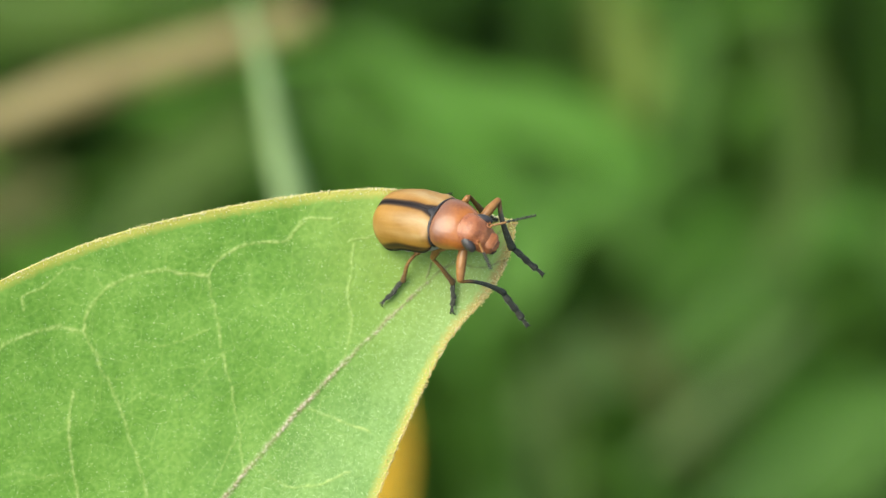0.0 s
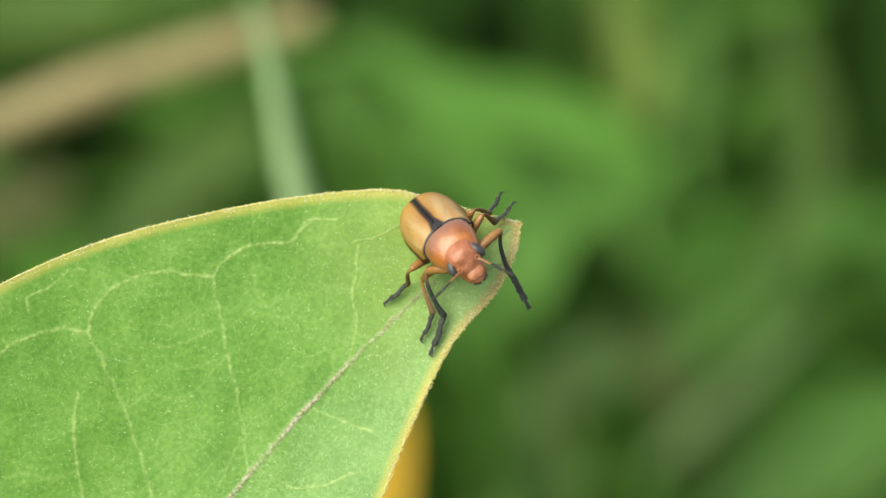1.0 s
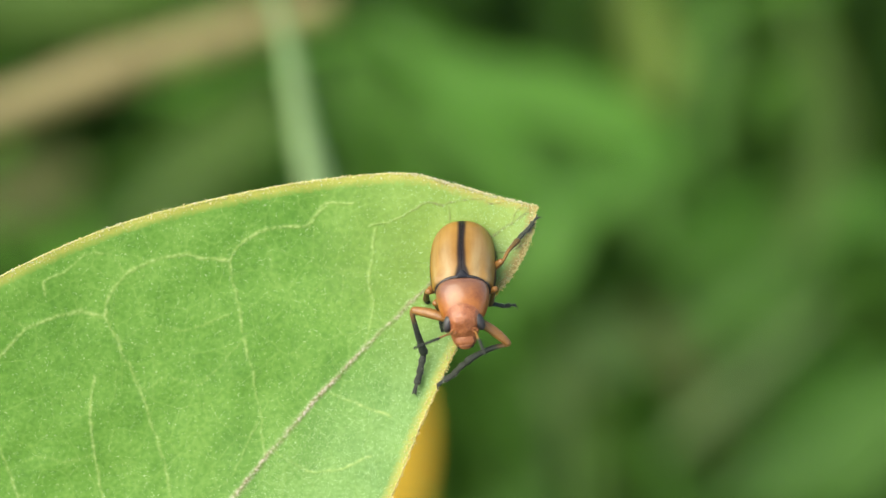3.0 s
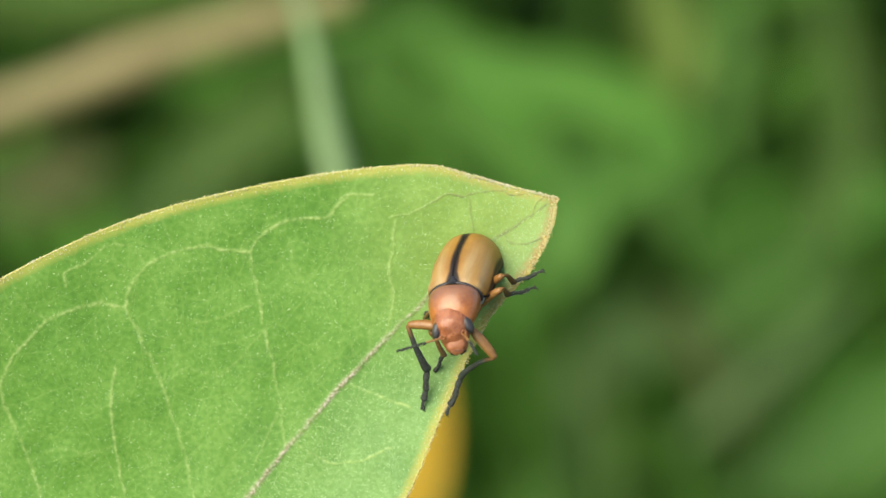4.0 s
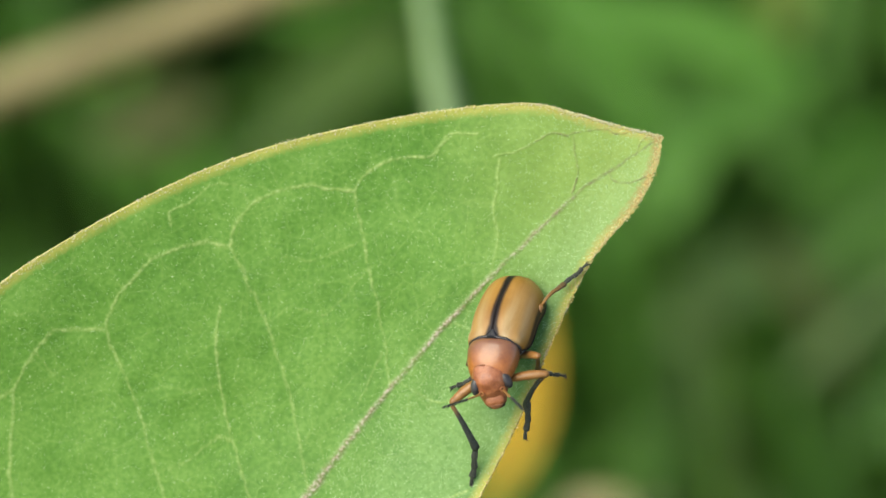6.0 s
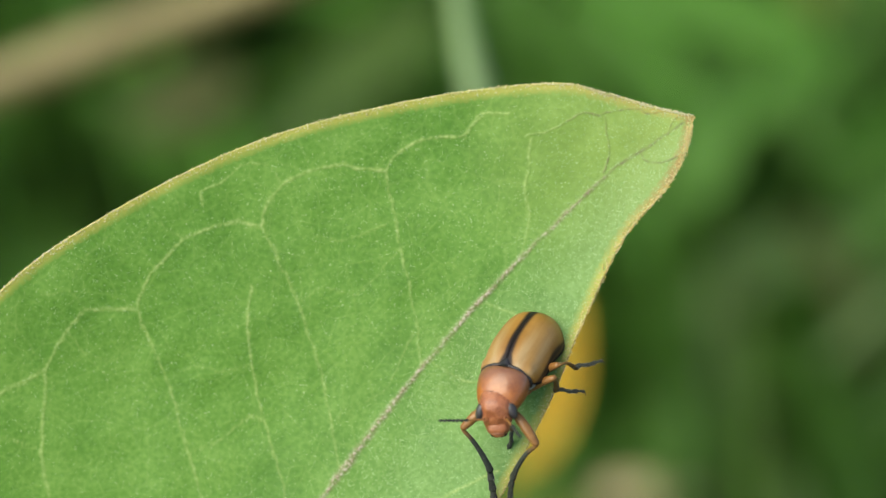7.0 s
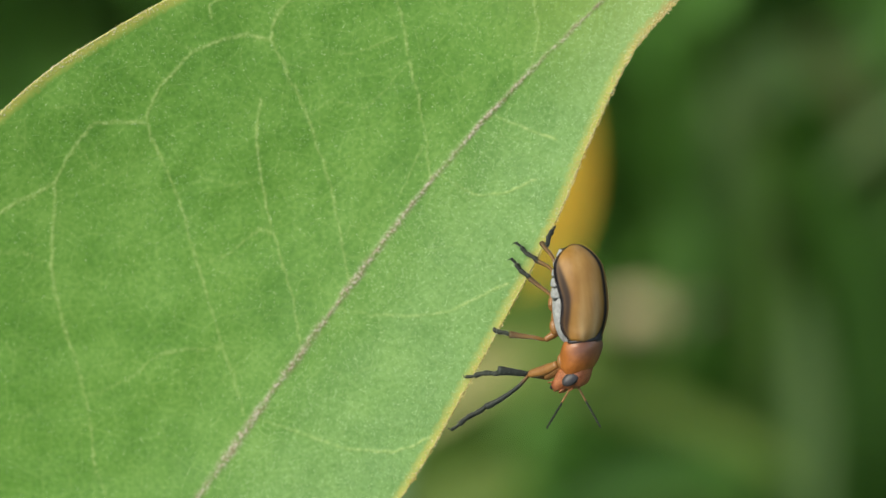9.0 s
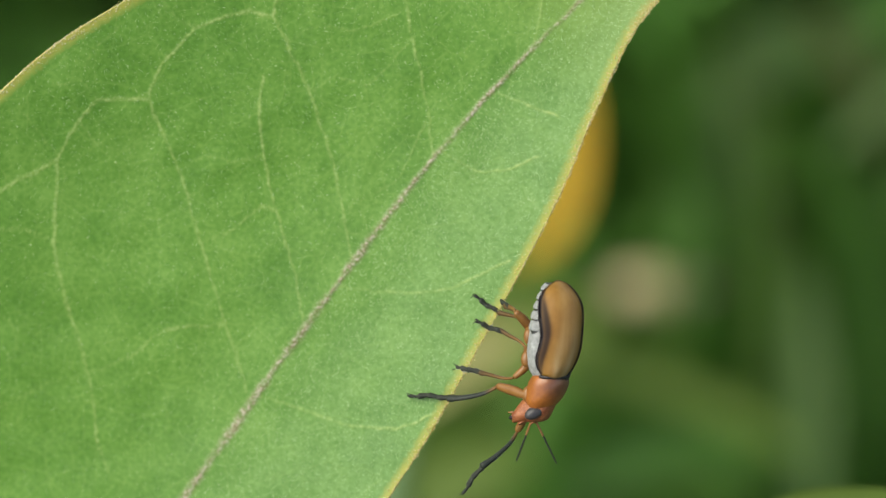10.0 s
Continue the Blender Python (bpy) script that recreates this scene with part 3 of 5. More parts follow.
    for s in (1, -1):
        v, f = tube([base + tilt @ ((Vector((31 + 4 * math.cos(a), s * 19 + 4 * math.sin(a), 20)) * UNIT)) for a in np.linspace(0, 6.28, 14)], [1.3 * UNIT] * 14, 6)
        mesh_object("socket", v, f, LABRUM, head, "raised ring round the feeler's base")
        v, f = loft([(17 * math.cos(a), 9 * math.sin(a), 11 * math.sin(a), -11 * math.sin(a), 1) for a in np.linspace(math.pi - 0.05, 0.05, 14)], 18)
        turn = Matrix.Rotation(radians(18 * s), 4, "Z")
        v = [base + tilt @ (Vector((18, s * 27, 6)) * UNIT + turn @ p) for p in v]
        mesh_object("eye", v, f, EYE, head, "dark grey compound eye")
        v, f = tube([base + tilt @ (Vector(q) * UNIT) for q in ((53, s * 12, -4), (62, s * 10, -6), (67, s * 3, -8))], [5.5 * UNIT, 4.4 * UNIT, 1.4 * UNIT], 8)
        mesh_object("mandible", v, f, SEAM, head, "dark mandible")
        v, f = tube([base + tilt @ (Vector(q) * UNIT) for q in ((51, s * 11, -10), (58, s * 12, -14), (63, s * 9, -17))], [2.0 * UNIT, 1.7 * UNIT, 1.0 * UNIT], 7)
        mesh_object("palp", v, f, LEG, head, "short yellowish palp")
    v, f = loft(smooth_rings([(0, 11, 2.5, -5, 1), (3, 12, 3, -5, 1), (7, 9, 1.6, -4, 1), (9, 4, -1, -3, 1)], 10), 20)
    mesh_object("labrum", [base + tilt @ (p + Vector((57, 0, 2)) * UNIT) for p in v], f, LABRUM, head, "dark orange upper lip")
    # underside
    v, f = loft(smooth_rings([(-78, 49, -20, -71, 0.85), (-60, 50, -20, -73, 0.85), (-30, 48, -20, -73, 0.88), (-8, 41, -18, -68, 0.9), (6, 34, -14, -60, 1)], 16), 32)
    mesh_object("breast", v, f, BELLY, beetle, "grey-white downy underside")
    belly = [(-162, 22, -52), (-147, 36, -58), (-131, 44, -63.5), (-114, 49, -67), (-96, 51, -70), (-76, 51, -71.5)]

    def girth(x):
        """Half width and lower edge of the belly at x."""
        return tuple(float(np.interp(x, [q[0] for q in belly], [q[k] for q in belly])) for k in (1, 2))
    for (b, _, _), (a, _, _) in zip(belly, belly[1:]):
        rings = []
        for x, inset in ((b + 1.6, 2.6), (b + 2.6, 0.8), ((a + b) / 2, -0.6), (a - 2.2, -0.4), (a - 1.4, 2.2)):
            hw, zb = girth(x)
            rings.append((x, hw - inset, -30, zb + inset, 0.85))
        v, f = loft(smooth_rings(rings, 12), 36)
        v = [p * (1 + 0.012 * noise.noise(p / (UNIT * 4))) for p in v]
        mesh_object("belly_segment", v, f, BELLY, beetle, "grey-white belly segment")
    v, f = loft(smooth_rings([(x, girth(x)[0] - 2.2, -31, girth(x)[1] + 2.2, 0.85) for x in range(-160, -70, 8)], 20), 30)
    mesh_object("belly_core", v, f, SEAM, beetle, "black joint skin of the belly")
    # legs and feelers, each posed later
    spans = {"front": (68, 95, 73, 9.5, 6.8), "middle": (56, 63, 51, 8.4, 5.4), "hind": (60, 62, 54, 8.8, 5.4)}
    for row, (fl, tl, sl, fr, trr) in spans.items():
        for side in ("right", "left"):
            LEGS[row + "_" + side] = (
                limb("femur", fl, fr, fr * 0.55, LEG, beetle, 3, label="orange upper leg"),
                limb("tibia", tl, trr * 0.6, trr, FRONTSHANK if row == "front" else SHANK, beetle, 9 if row == "front" else 4, label="black lower leg" if row == "front" else "brown lower leg"),
                limb("foot", sl, trr * 0.95, trr * 0.8, BLACK, beetle, 0, True, label="black jointed foot with two claws"),
            )
            coxa = {"front": (36, 18, -66), "middle": (-26, 22, -72), "hind": (-66, 23, -70)}[row]
            c = Vector((coxa[0], coxa[1] * (1 if side == "left" else -1), coxa[2]))
            v, f = loft([(15 * math.cos(a), 10 * math.sin(a), 9 * math.sin(a), -9 * math.sin(a), 1) for a in np.linspace(math.pi - 0.05, 0.05, 10)], 14)
            mesh_object("hip", [p + c * UNIT for p in v], f, LEG, beetle)
    for side in ("right", "left"):
        verts, faces = [], []
        path = [Vector((x, 0, 0)) * UNIT for x in np.linspace(0, 30, 12)]
        v, f = tube(path, [(1.4 + 0.8 * abs(math.sin(i * 1.1))) * UNIT for i in range(12)], 8)
        stalk = mesh_object("antenna", v, f, LEG, beetle, "feeler with orange base and black saw-toothed club")
        v, f = [], []
        for k in range(7):
            x0 = 28 + k * 7.8
            pts = [(x0, 0, 0), (x0 + 4, 0.5, 0), (x0 + 6.8, 1.3, 0), (x0 + 7.8, 1.9, 0), (x0 + 8.6, 0.4, 0)]
            slim = 1.0 if k < 6 else 0.8
            v2, f2 = tube([Vector(p) * UNIT for p in pts], [x * UNIT * slim for x in (1.7, 2.9, 3.5, 2.6, 1.2)], 9, 0.6)
            o = len(v)
            v += v2
            f += [tuple(a + o for a in q) for q in f2]
        mesh_object("club", v, f, BLACK, stalk, "black saw-toothed club")
        LEGS["antenna_" + side] = stalk
    return beetle


beetle = make_beetle()


# ---- the undergrowth behind ----
def behind(x, y, w):
    """The world point that lies w behind the leaf frame, on the line from the eye through (x, y)."""
    k = 1 + w / FAR
    return FRAME @ (Vector(((x - 784) * UNIT * k, (441 - y) * UNIT * k, -w * UNIT)))


def leaf_green(name, dark, light):
    m, n, l, b = mat(name, 0.5)
    co = n.new("ShaderNodeTexCoord")
    geo = n.new("ShaderNodeNewGeometry")
    big = node(n, "ShaderNodeTexNoise", Scale=60.0, Detail=3.0)
    l.new(co.outputs["Object"], big.inputs["Vector"])
    r = ramp(n, [(0.25, dark), (0.75, light)])
    l.new(math_node(n, l, "ADD", math_node(n, l, "MULTIPLY", big.outputs[0], 0.5), math_node(n, l, "MULTIPLY", geo.outputs["Random Per Island"], 0.5)), r.inputs[0])
    l.new(r.outputs[0], b.inputs["Base Color"])
    tr = n.new("ShaderNodeBsdfTranslucent")
    l.new(r.outputs[0], tr.inputs[0])
    b.inputs["Specular IOR Level"].default_value = 0.22
    ms = n.new("ShaderNodeMixShader")
    ms.inputs[0].default_value = 0.25
    l.new(b.outputs[0], ms.inputs[1])
    l.new(tr.outputs[0], ms.inputs[2])
    l.new(ms.outputs[0], n["Material Output"].inputs[0])
    return m


GREEN = leaf_green("grass_green", (0.056, 0.166, 0.018), (0.102, 0.246, 0.032))
MIDGREEN = leaf_green("mid_green", (0.038, 0.108, 0.011), (0.076, 0.182, 0.022))
DARK = leaf_green("dark_green", (0.030, 0.068, 0.006), (0.068, 0.132, 0.013))
# undergrowth green darkened in colour to stand for shade between the plants
SHADED = leaf_green("shaded_green", (0.018, 0.044, 0.005), (0.042, 0.088, 0.010))
PALE = leaf_green("pale_green", (0.17, 0.27, 0.105), (0.26, 0.37, 0.165))
OLIVE = leaf_green("olive_green", (0.095, 0.145, 0.022), (0.155, 0.225, 0.04))
YELLOW = leaf_green("yellow_leaf", (0.56, 0.31, 0.018), (0.70, 0.43, 0.04))
STRAW = mottled("dry_straw", (0.145, 0.115, 0.036), (0.225, 0.18, 0.062), 120)
CREAM = mottled("cream_seed", (0.42, 0.34, 0.17), (0.62, 0.52, 0.30), 400)
SAGE = leaf_green("sage_green", (0.075, 0.135, 0.036), (0.125, 0.20, 0.058))
TAWNY = leaf_green("tawny_leaf", (0.27, 0.25, 0.085), (0.38, 0.35, 0.13))
BROWN = leaf_green("brown_leaf", (0.048, 0.06, 0.012), (0.080, 0.085, 0.02))
SOIL = mottled("soil_and_moss", (0.012, 0.016, 0.006), (0.035, 0.05, 0.015), 25, 0.9)


def strip(points, width, w, lean=0.25, taper=(0.15, 0.05), n=28, across=6):
    """A thick leaf blade along a line of (x, y), lens-shaped in plan, keeled along its middle."""
    pts = spline(points, n)
    k = 1 + w / FAR
    verts, faces = [], []
    for i, (x, y) in enumerate(pts):
        f = i / (n - 1)
        d = pts[min(i + 1, n - 1)] - pts[max(i - 1, 0)]
        d = d / (np.linalg.norm(d) + 1e-9)
        nx, ny = -d[1], d[0]
        h = width / 2 * max(taper[0] if f < 0.5 else taper[1], math.sin(math.pi * min(1, max(0, f * 0.94 + 0.03))) ** 0.55)
        for j in range(across + 1):
            q = 2 * j / across - 1
            verts.append(behind(x + nx * h * q, y + ny * h * q, w + (1 - abs(q)) * width * lean + (f - 0.5) * width * lean))
    top = len(verts)
    back = FRAME.to_3x3() @ Vector((0, 0, -10 * UNIT * k))
    verts += [v + back for v in verts]
    up = grid_faces(n, across + 1)
    faces = up + [tuple(a + top for a in f[::-1]) for f in up]
    c = across + 1
    edge = list(range(c)) + [i * c + across for i in range(1, n)] + [(n - 1) * c + j for j in range(across - 1, -1, -1)] + [i * c for i in range(n - 2, 0, -1)]
    for a, b in zip(edge, edge[1:] + edge[:1]):
        faces.append((a, b, b + top, a + top))
    return verts, faces


def grass_blade(points, width, w, material, label, name="grass_blade", category="grass", lean=0.25):
    """A leaf of the undergrowth: blade, midrib and a stem down to the ground."""
    thing = empty(name)
    v, f = strip(points, width, w, lean)
    mesh_object("blade", v, f, material, thing)
    k = 1 + w / FAR
    pts = spline(points, 24)
    v, f = tube([behind(x, y, w - 6) for x, y in pts], [width * 0.02 * k * UNIT * (1.3 - i / 24) for i in range(24)], 6)
    mesh_object("midrib", v, f, PALE, thing)
    a = behind(*points[0], w + 20)
    b = Vector((a.x + 0.02, a.y + 0.05, -0.005))
    v, f = tube(spline([a, (a + b) / 2 + Vector((0.01, 0.03, 0.0)), b], 14), [0.0008 + 0.0006 * i / 14 for i in range(14)], 7)
    mesh_object("petiole", v, f, MIDGREEN, thing)
    return tagged(thing, label, category)


def stalk(points, widths, w, material, label, name, category, nodes, root=-1, rough=0.03):
    """A round stem with a swollen node where its line passes each x or y of nodes; its root end, 0 or -1, goes on down to the ground."""
    k = 1 + w / FAR
    thing = empty(name)
    pts = spline(points, 60)
    path = [behind(x, y, w) for x, y in pts]
    across = np.interp(np.linspace(0, len(points) - 1, 60), range(len(points)), widths)
    radii = [z / 2 * k * UNIT * (1 + 0.05 * math.sin(i * 0.45)) for i, z in enumerate(across)]
    rings = []
    for q in nodes:
        i = min(range(2, 58), key=lambda j: min(abs(pts[j][0] - q), abs(pts[j][1] - q)))
        rings.append((path[i], (path[i + 1] - path[i - 1]).normalized(), radii[i]))
    if root == 0:
        path, radii = path[::-1], radii[::-1]
    d = (path[-1] - path[-3]).normalized()
    a = path[-1]
    foot = Vector((a.x + d.x * 0.15, a.y + d.y * 0.1 + 0.04, -0.005))
    path += [Vector(p) for p in spline([a + d * 0.01, a + d * 0.06 + Vector((0, 0, -0.03)), foot], 12)]
    radii += [radii[-1]] * 12
    v, f = tube(path, radii, 12, 1.0, rough, random.Random(2))
    mesh_object("culm", v, f, material, thing)
    for p, d, r in rings:
        v, f = tube([p + d * z * 2 * r for z in (-0.3, -0.12, 0.0, 0.12, 0.3)], [r * z for z in (1.0, 1.12, 1.16, 1.12, 1.0)], 12)
        mesh_object("node", v, f, material, thing)
    return tagged(thing, label, category)


# ground, one sheet to the horizon
v = [(-300, -300, 0), (300, -300, 0), (300, 300, 0), (-300, 300, 0)]
tagged(mesh_object("ground", v, [(0, 1, 2, 3)], SOIL, None, smooth=False), "dark mossy soil under the plants", "ground", kind="structure")

# the plant's own stem carries the leaf
v, f = tube(spline([joint, joint + Vector((-0.004, 0.004, -0.15)), Vector((joint.x - 0.02, joint.y + 0.02, -0.01))], 24), [0.0022 + 0.0008 * i / 24 for i in range(24)], 10)
tagged(mesh_object("plant_stem", v, f, PALE), "pale green stem that carries the leaf", "stem")

stalk([(-700, 416), (-100, 200), (221, 82), (421, 8), (621, -54), (775, -102)], (84, 82, 80, 77, 72, 56), 5200, STRAW, "dry straw-coloured stalk leaning across the plants", "dry_stalk", "stalk", (521,), 0, 0.06)
swaying_stem = stalk([(646, -150), (668, -80), (686, -20), (703, 67), (724, 167), (740, 240), (745, 400), (700, 700), (640, 1000)], (12, 22, 31, 40, 49, 55, 57, 60, 62), 3000, PALE, "pale green upright plant stem", "plant_stem", "stem", ())
LEAFY = [
    ("yellow_leaf", "blurred yellow leaf behind the green leaf", YELLOW, 72, 7400, [(888, 530), (895, 600), (894, 680), (884, 755), (855, 830), (795, 885)]),
    ("grass_blade", "arching yellow-green grass blade", OLIVE, 60, 8200, [(700, 1130), (830, 1075), (950, 1078), (1080, 1115), (1200, 1165), (1300, 1230)]),
    ("broad_leaf", "broad olive green leaf in the undergrowth", OLIVE, 150, 7540, [(600, 1120), (720, 1030), (830, 990), (960, 1000)]),
    ("broad_leaf", "broad olive green leaf in the undergrowth", OLIVE, 150, 7500, [(500, 1420), (600, 1320), (720, 1250), (820, 1230)]),
    ("broad_leaf", "broad mid green leaf in the undergrowth", GREEN, 120, 9900, [(1400, 400), (1500, 340), (1660, 260), (1800, 250)]),
    ("broad_leaf", "dull sage green leaf in the undergrowth", SAGE, 105, 9200, [(1110, 620), (1220, 530), (1330, 490), (1430, 520)]),
    ("grass_blade", "dull sage green grass blade", SAGE, 60, 9600, [(1110, 900), (1150, 760), (1180, 640), (1230, 450)]),
    ("broad_leaf", "pale tawny leaf behind the green leaf", TAWNY, 80, 5200, [(560, 1180), (660, 1100), (740, 1040), (810, 1000)]),
    ("broad_leaf", "broad bright green leaf bending down", GREEN, 108, 6900, [(850, -75), (962, 8), (1078, 42), (1190, 64), (1300, 105), (1380, 190)]),
    ("broad_leaf", "broad bright green leaf in the undergrowth", GREEN, 95, 7400, [(1100, 340), (1160, 270), (1240, 228), (1330, 195), (1395, 140)]),
    ("broad_leaf", "broad bright green leaf beside a dark hollow", GREEN, 100, 8120, [(1060, 420), (1120, 370), (1170, 300), (1200, 220)]),
    ("broad_leaf", "upright olive green leaf of the undergrowth", OLIVE, 96, 8800, [(1280, -200), (1325, -60), (1345, 20), (1350, 80)]),
    ("grass_blade", "pale sage grass blade crossing the shade", SAGE, 44, 7540, [(1360, 690), (1430, 620), (1530, 535), (1660, 420)]),
    ("broad_leaf", "broad green leaf low in the undergrowth", MIDGREEN, 200, 9425, [(1480, 790), (1620, 690), (1720, 610), (1850, 560)]),
    ("broad_leaf", "mid green leaf lit from above", MIDGREEN, 120, 9570, [(1360, 520), (1440, 450), (1530, 400), (1640, 300)]),
    ("grass_blade", "upright mid green grass blade", MIDGREEN, 60, 9425, [(1090, 560), (1085, 700), (1095, 830), (1080, 1000)]),
    ("grass_blade", "upright mid green grass blade", DARK, 60, 8990, [(1190, 480), (1215, 640), (1225, 800), (1240, 1000), (1230, 1250)]),
    ("grass_blade", "upright sage green grass blade", SAGE, 70, 8600, [(1310, 900), (1318, 1060), (1325, 1180), (1330, 1400)]),
    ("grass_blade", "upright mid green grass blade", MIDGREEN, 60, 10150, [(1390, 740), (1420, 840), (1440, 980), (1430, 1250)]),
    ("broad_leaf", "withered brown leaf in the undergrowth", BROWN, 50, 8410, [(1300, 430), (1350, 490), (1410, 600), (1450, 690)]),
    ("broad_leaf", "withered brown leaf in the undergrowth", BROWN, 110, 8990, [(120, 270), (230, 225), (330, 190)]),
    ("broad_leaf", "broad dark green leaf behind the dry stalk", DARK, 200, 10875, [(-150, -180), (150, -150), (420, -160), (600, -200)]),
    ("broad_leaf", "broad dark green leaf in the undergrowth", DARK, 130, 9570, [(380, 330), (500, 190), (600, 120), (690, 70)]),
    ("broad_leaf", "broad mid green leaf in the undergrowth", MIDGREEN, 100, 9800, [(760, 0), (830, 80), (900, 110), (980, 190)]),
    ("broad_leaf", "broad dark green leaf in the undergrowth", DARK, 110, 9000, [(1590, -120), (1640, 60), (1630, 200), (1570, 340)]),
    ("broad_leaf", "broad mid green leaf in the undergrowth", MIDGREEN, 130, 8500, [(880, 1310), (990, 1245), (1100, 1215), (1230, 1240)]),
    ("broad_leaf", "narrow mid green leaf in the undergrowth", MIDGREEN, 70, 8300, [(1430, -160), (1445, -60), (1425, 40), (1440, 210)]),
    ("broad_leaf", "broad bright green leaf bending down", GREEN, 80, 9570, [(930, 50), (1030, 130), (1090, 210), (1120, 300)]),
]
for name, label, material, width, depth, points in LEAFY:
    grass_blade(points, width, depth, material, label, name, "grass" if name == "grass_blade" else "leaf", 0.1 if name == "yellow_leaf" else 0.25)
grass_blade([(1190, 1390), (1250, 1346), (1320, 1326), (1400, 1320), (1480, 1320), (1600, 1340)], 64, 500, OLIVE, "green leaf tip with a yellow edge", "leaf_tip", "leaf", 0.1)


def seed_head(x, y, w, r):
    thing = empty("seed_head")
    k = 1 + w / FAR
    rng = random.Random(7)
    a = behind(x, y, w)
    for q in range(60):
        d = Vector((rng.gauss(0, 1), rng.gauss(0, 1), rng.gauss(0, 1))).normalized()
        d = Vector((d.x * 1.9, d.y * 0.7, d.z * 0.6))
        b = a + d * r * k * UNIT * rng.uniform(0.7, 1.1)
        v, f = tube([a, (a + b) / 2, b], [r * k * UNIT * z for z in (0.05, 0.22, 0.08)], 7)
        mesh_object("seed", v, f, CREAM, thing)
    b = Vector((a.x + 0.01, a.y + 0.02, -0.005))
    v, f = tube(spline([a, (a + b) / 2 + Vector((0.01, 0.02, 0)), b], 14), [0.0009] * 14, 7)
    mesh_object("stem", v, f, OLIVE, thing)
    return tagged(thing, "pale cream seed head in the undergrowth", "flower")


seed_head(1048, 937, 9500, 54)


GAPS = [(1175, -60, 150, 80), (1325, 340, 85, 80), (1490, 100, 55, 80), (1440, 506, 40, 40), (1770, 0, 110, 220), (1050, 515, 75, 90), (300, 10, 120, 60), (1400, 760, 90, 300), (40, 400, 150, 90)]


def undergrowth(name, material, count, seed, near, far, size, label, gaps=()):
    rng = random.Random(seed)
    verts, faces = [], []
    for q in range(count):
        w = rng.uniform(near, far)
        k = 1 + w / FAR
        x, y = rng.uniform(-900, 2500), rng.uniform(-900, 2000)
        if any(((x - gx) / rx) ** 2 + ((y - gy) / ry) ** 2 < 1.6 for gx, gy, rx, ry in gaps):
            continue
        a = rng.uniform(0, 6.28)
        ln, wd = rng.uniform(0.6, 1.4) * size, rng.uniform(0.12, 0.35) * size
        c = behind(x, y, w)
        if c.z < 0.01:
            continue
        d = Vector((math.cos(a), math.sin(a), rng.uniform(-0.5, 0.8))).normalized()
        s = d.cross(Vector((rng.uniform(-0.5, 0.5), rng.uniform(-0.5, 0.5), 1))).normalized()
        u = s.cross(d)
        rows = []
        for i in range(6):
            f = i / 5
            h = wd / 2 * math.sin(math.pi * (0.06 + 0.92 * f))
            p = c + d * (ln * (f - 0.5)) - Vector((0, 0, 1)) * ln * 0.25 * f * f
            rows += [p - s * h + u * h * 0.3, p, p + s * h + u * h * 0.3]
        o = len(verts)
        verts += rows
        faces += [tuple(z + o for z in f) for f in grid_faces(6, 3)]
        if q % 5 == 0:
            # a thin stem from the leaf's base to the ground
            top, foot = rows[1], Vector((rows[1].x + rng.uniform(-0.02, 0.02), rows[1].y + rng.uniform(0.0, 0.05), -0.003))
            stem, sides = tube([top, (top + foot) / 2 + Vector((0.004, 0.008, 0)), foot], [0.0005, 0.0007, 0.0010], 4)
            o = len(verts)
            verts += stem
            faces += [tuple(z + o for z in f) for f in sides]
    return tagged(mesh_object(name, verts, faces, material), label, "foliage", kind="stuff")


# the farthest layer has its shade in the leaf colour
undergrowth("undergrowth", SHADED, 5000, 11, 13000, 26000, 0.04, "undergrowth green darkened for deep shade")
undergrowth("undergrowth", MIDGREEN, 2600, 12, 11000, 15000, 0.018, "mid green leaves of the undergrowth", GAPS)
undergrowth("undergrowth", GREEN, 520, 13, 10500, 13500, 0.016, "bright green leaves of the undergrowth", GAPS)


# ---- what moves ----
def ease(rows, t):
    """Values at t between keyed rows, easing in and out."""
    if t <= rows[0][0]:
        return np.array(rows[0][1:], float)
    for a, b in zip(rows, rows[1:]):
        if t <= b[0]:
            f = (t - a[0]) / (b[0] - a[0])
            f = f * f * (3 - 2 * f)
            return np.array(a[1:], float) * (1 - f) + np.array(b[1:], float) * f
    return np.array(rows[-1][1:], float)


def glide(rows, t):
    """Values at t on a smooth curve through the keyed rows."""
    ts = [r[0] for r in rows]
    v = np.array([r[1:] for r in rows], float)
    i = min(max(int(np.searchsorted(ts, t, "right")) - 1, 0), len(ts) - 2)
    h = ts[i + 1] - ts[i]
    f = (t - ts[i]) / h
    s = lambda k: (v[k + 1] - v[k]) / (ts[k + 1] - ts[k])

    def slope(k):
        if k <= 0 or k >= len(ts) - 1:
            return s(min(max(k - 1, 0), len(ts) - 2)) * 0.5
        a, b = s(k - 1), s(k)
        return np.where(a * b > 0, 2 * a * b / (a + b + np.where(a + b == 0, 1, 0)), 0.0)
    return (v[i] * (1 + 2 * f) * (1 - f) ** 2 + h * slope(i) * f * (1 - f) ** 2 + v[i + 1] * f * f * (3 - 2 * f) + h * slope(i + 1) * f * f * (f - 1))


def axes(x, z):
    """A turn with its x axis along x and its z axis near z."""
    x = x.normalized()
    y = z.cross(x).normalized()
    z = x.cross(y)
    return Matrix((x, y, z)).transposed().to_4x4()


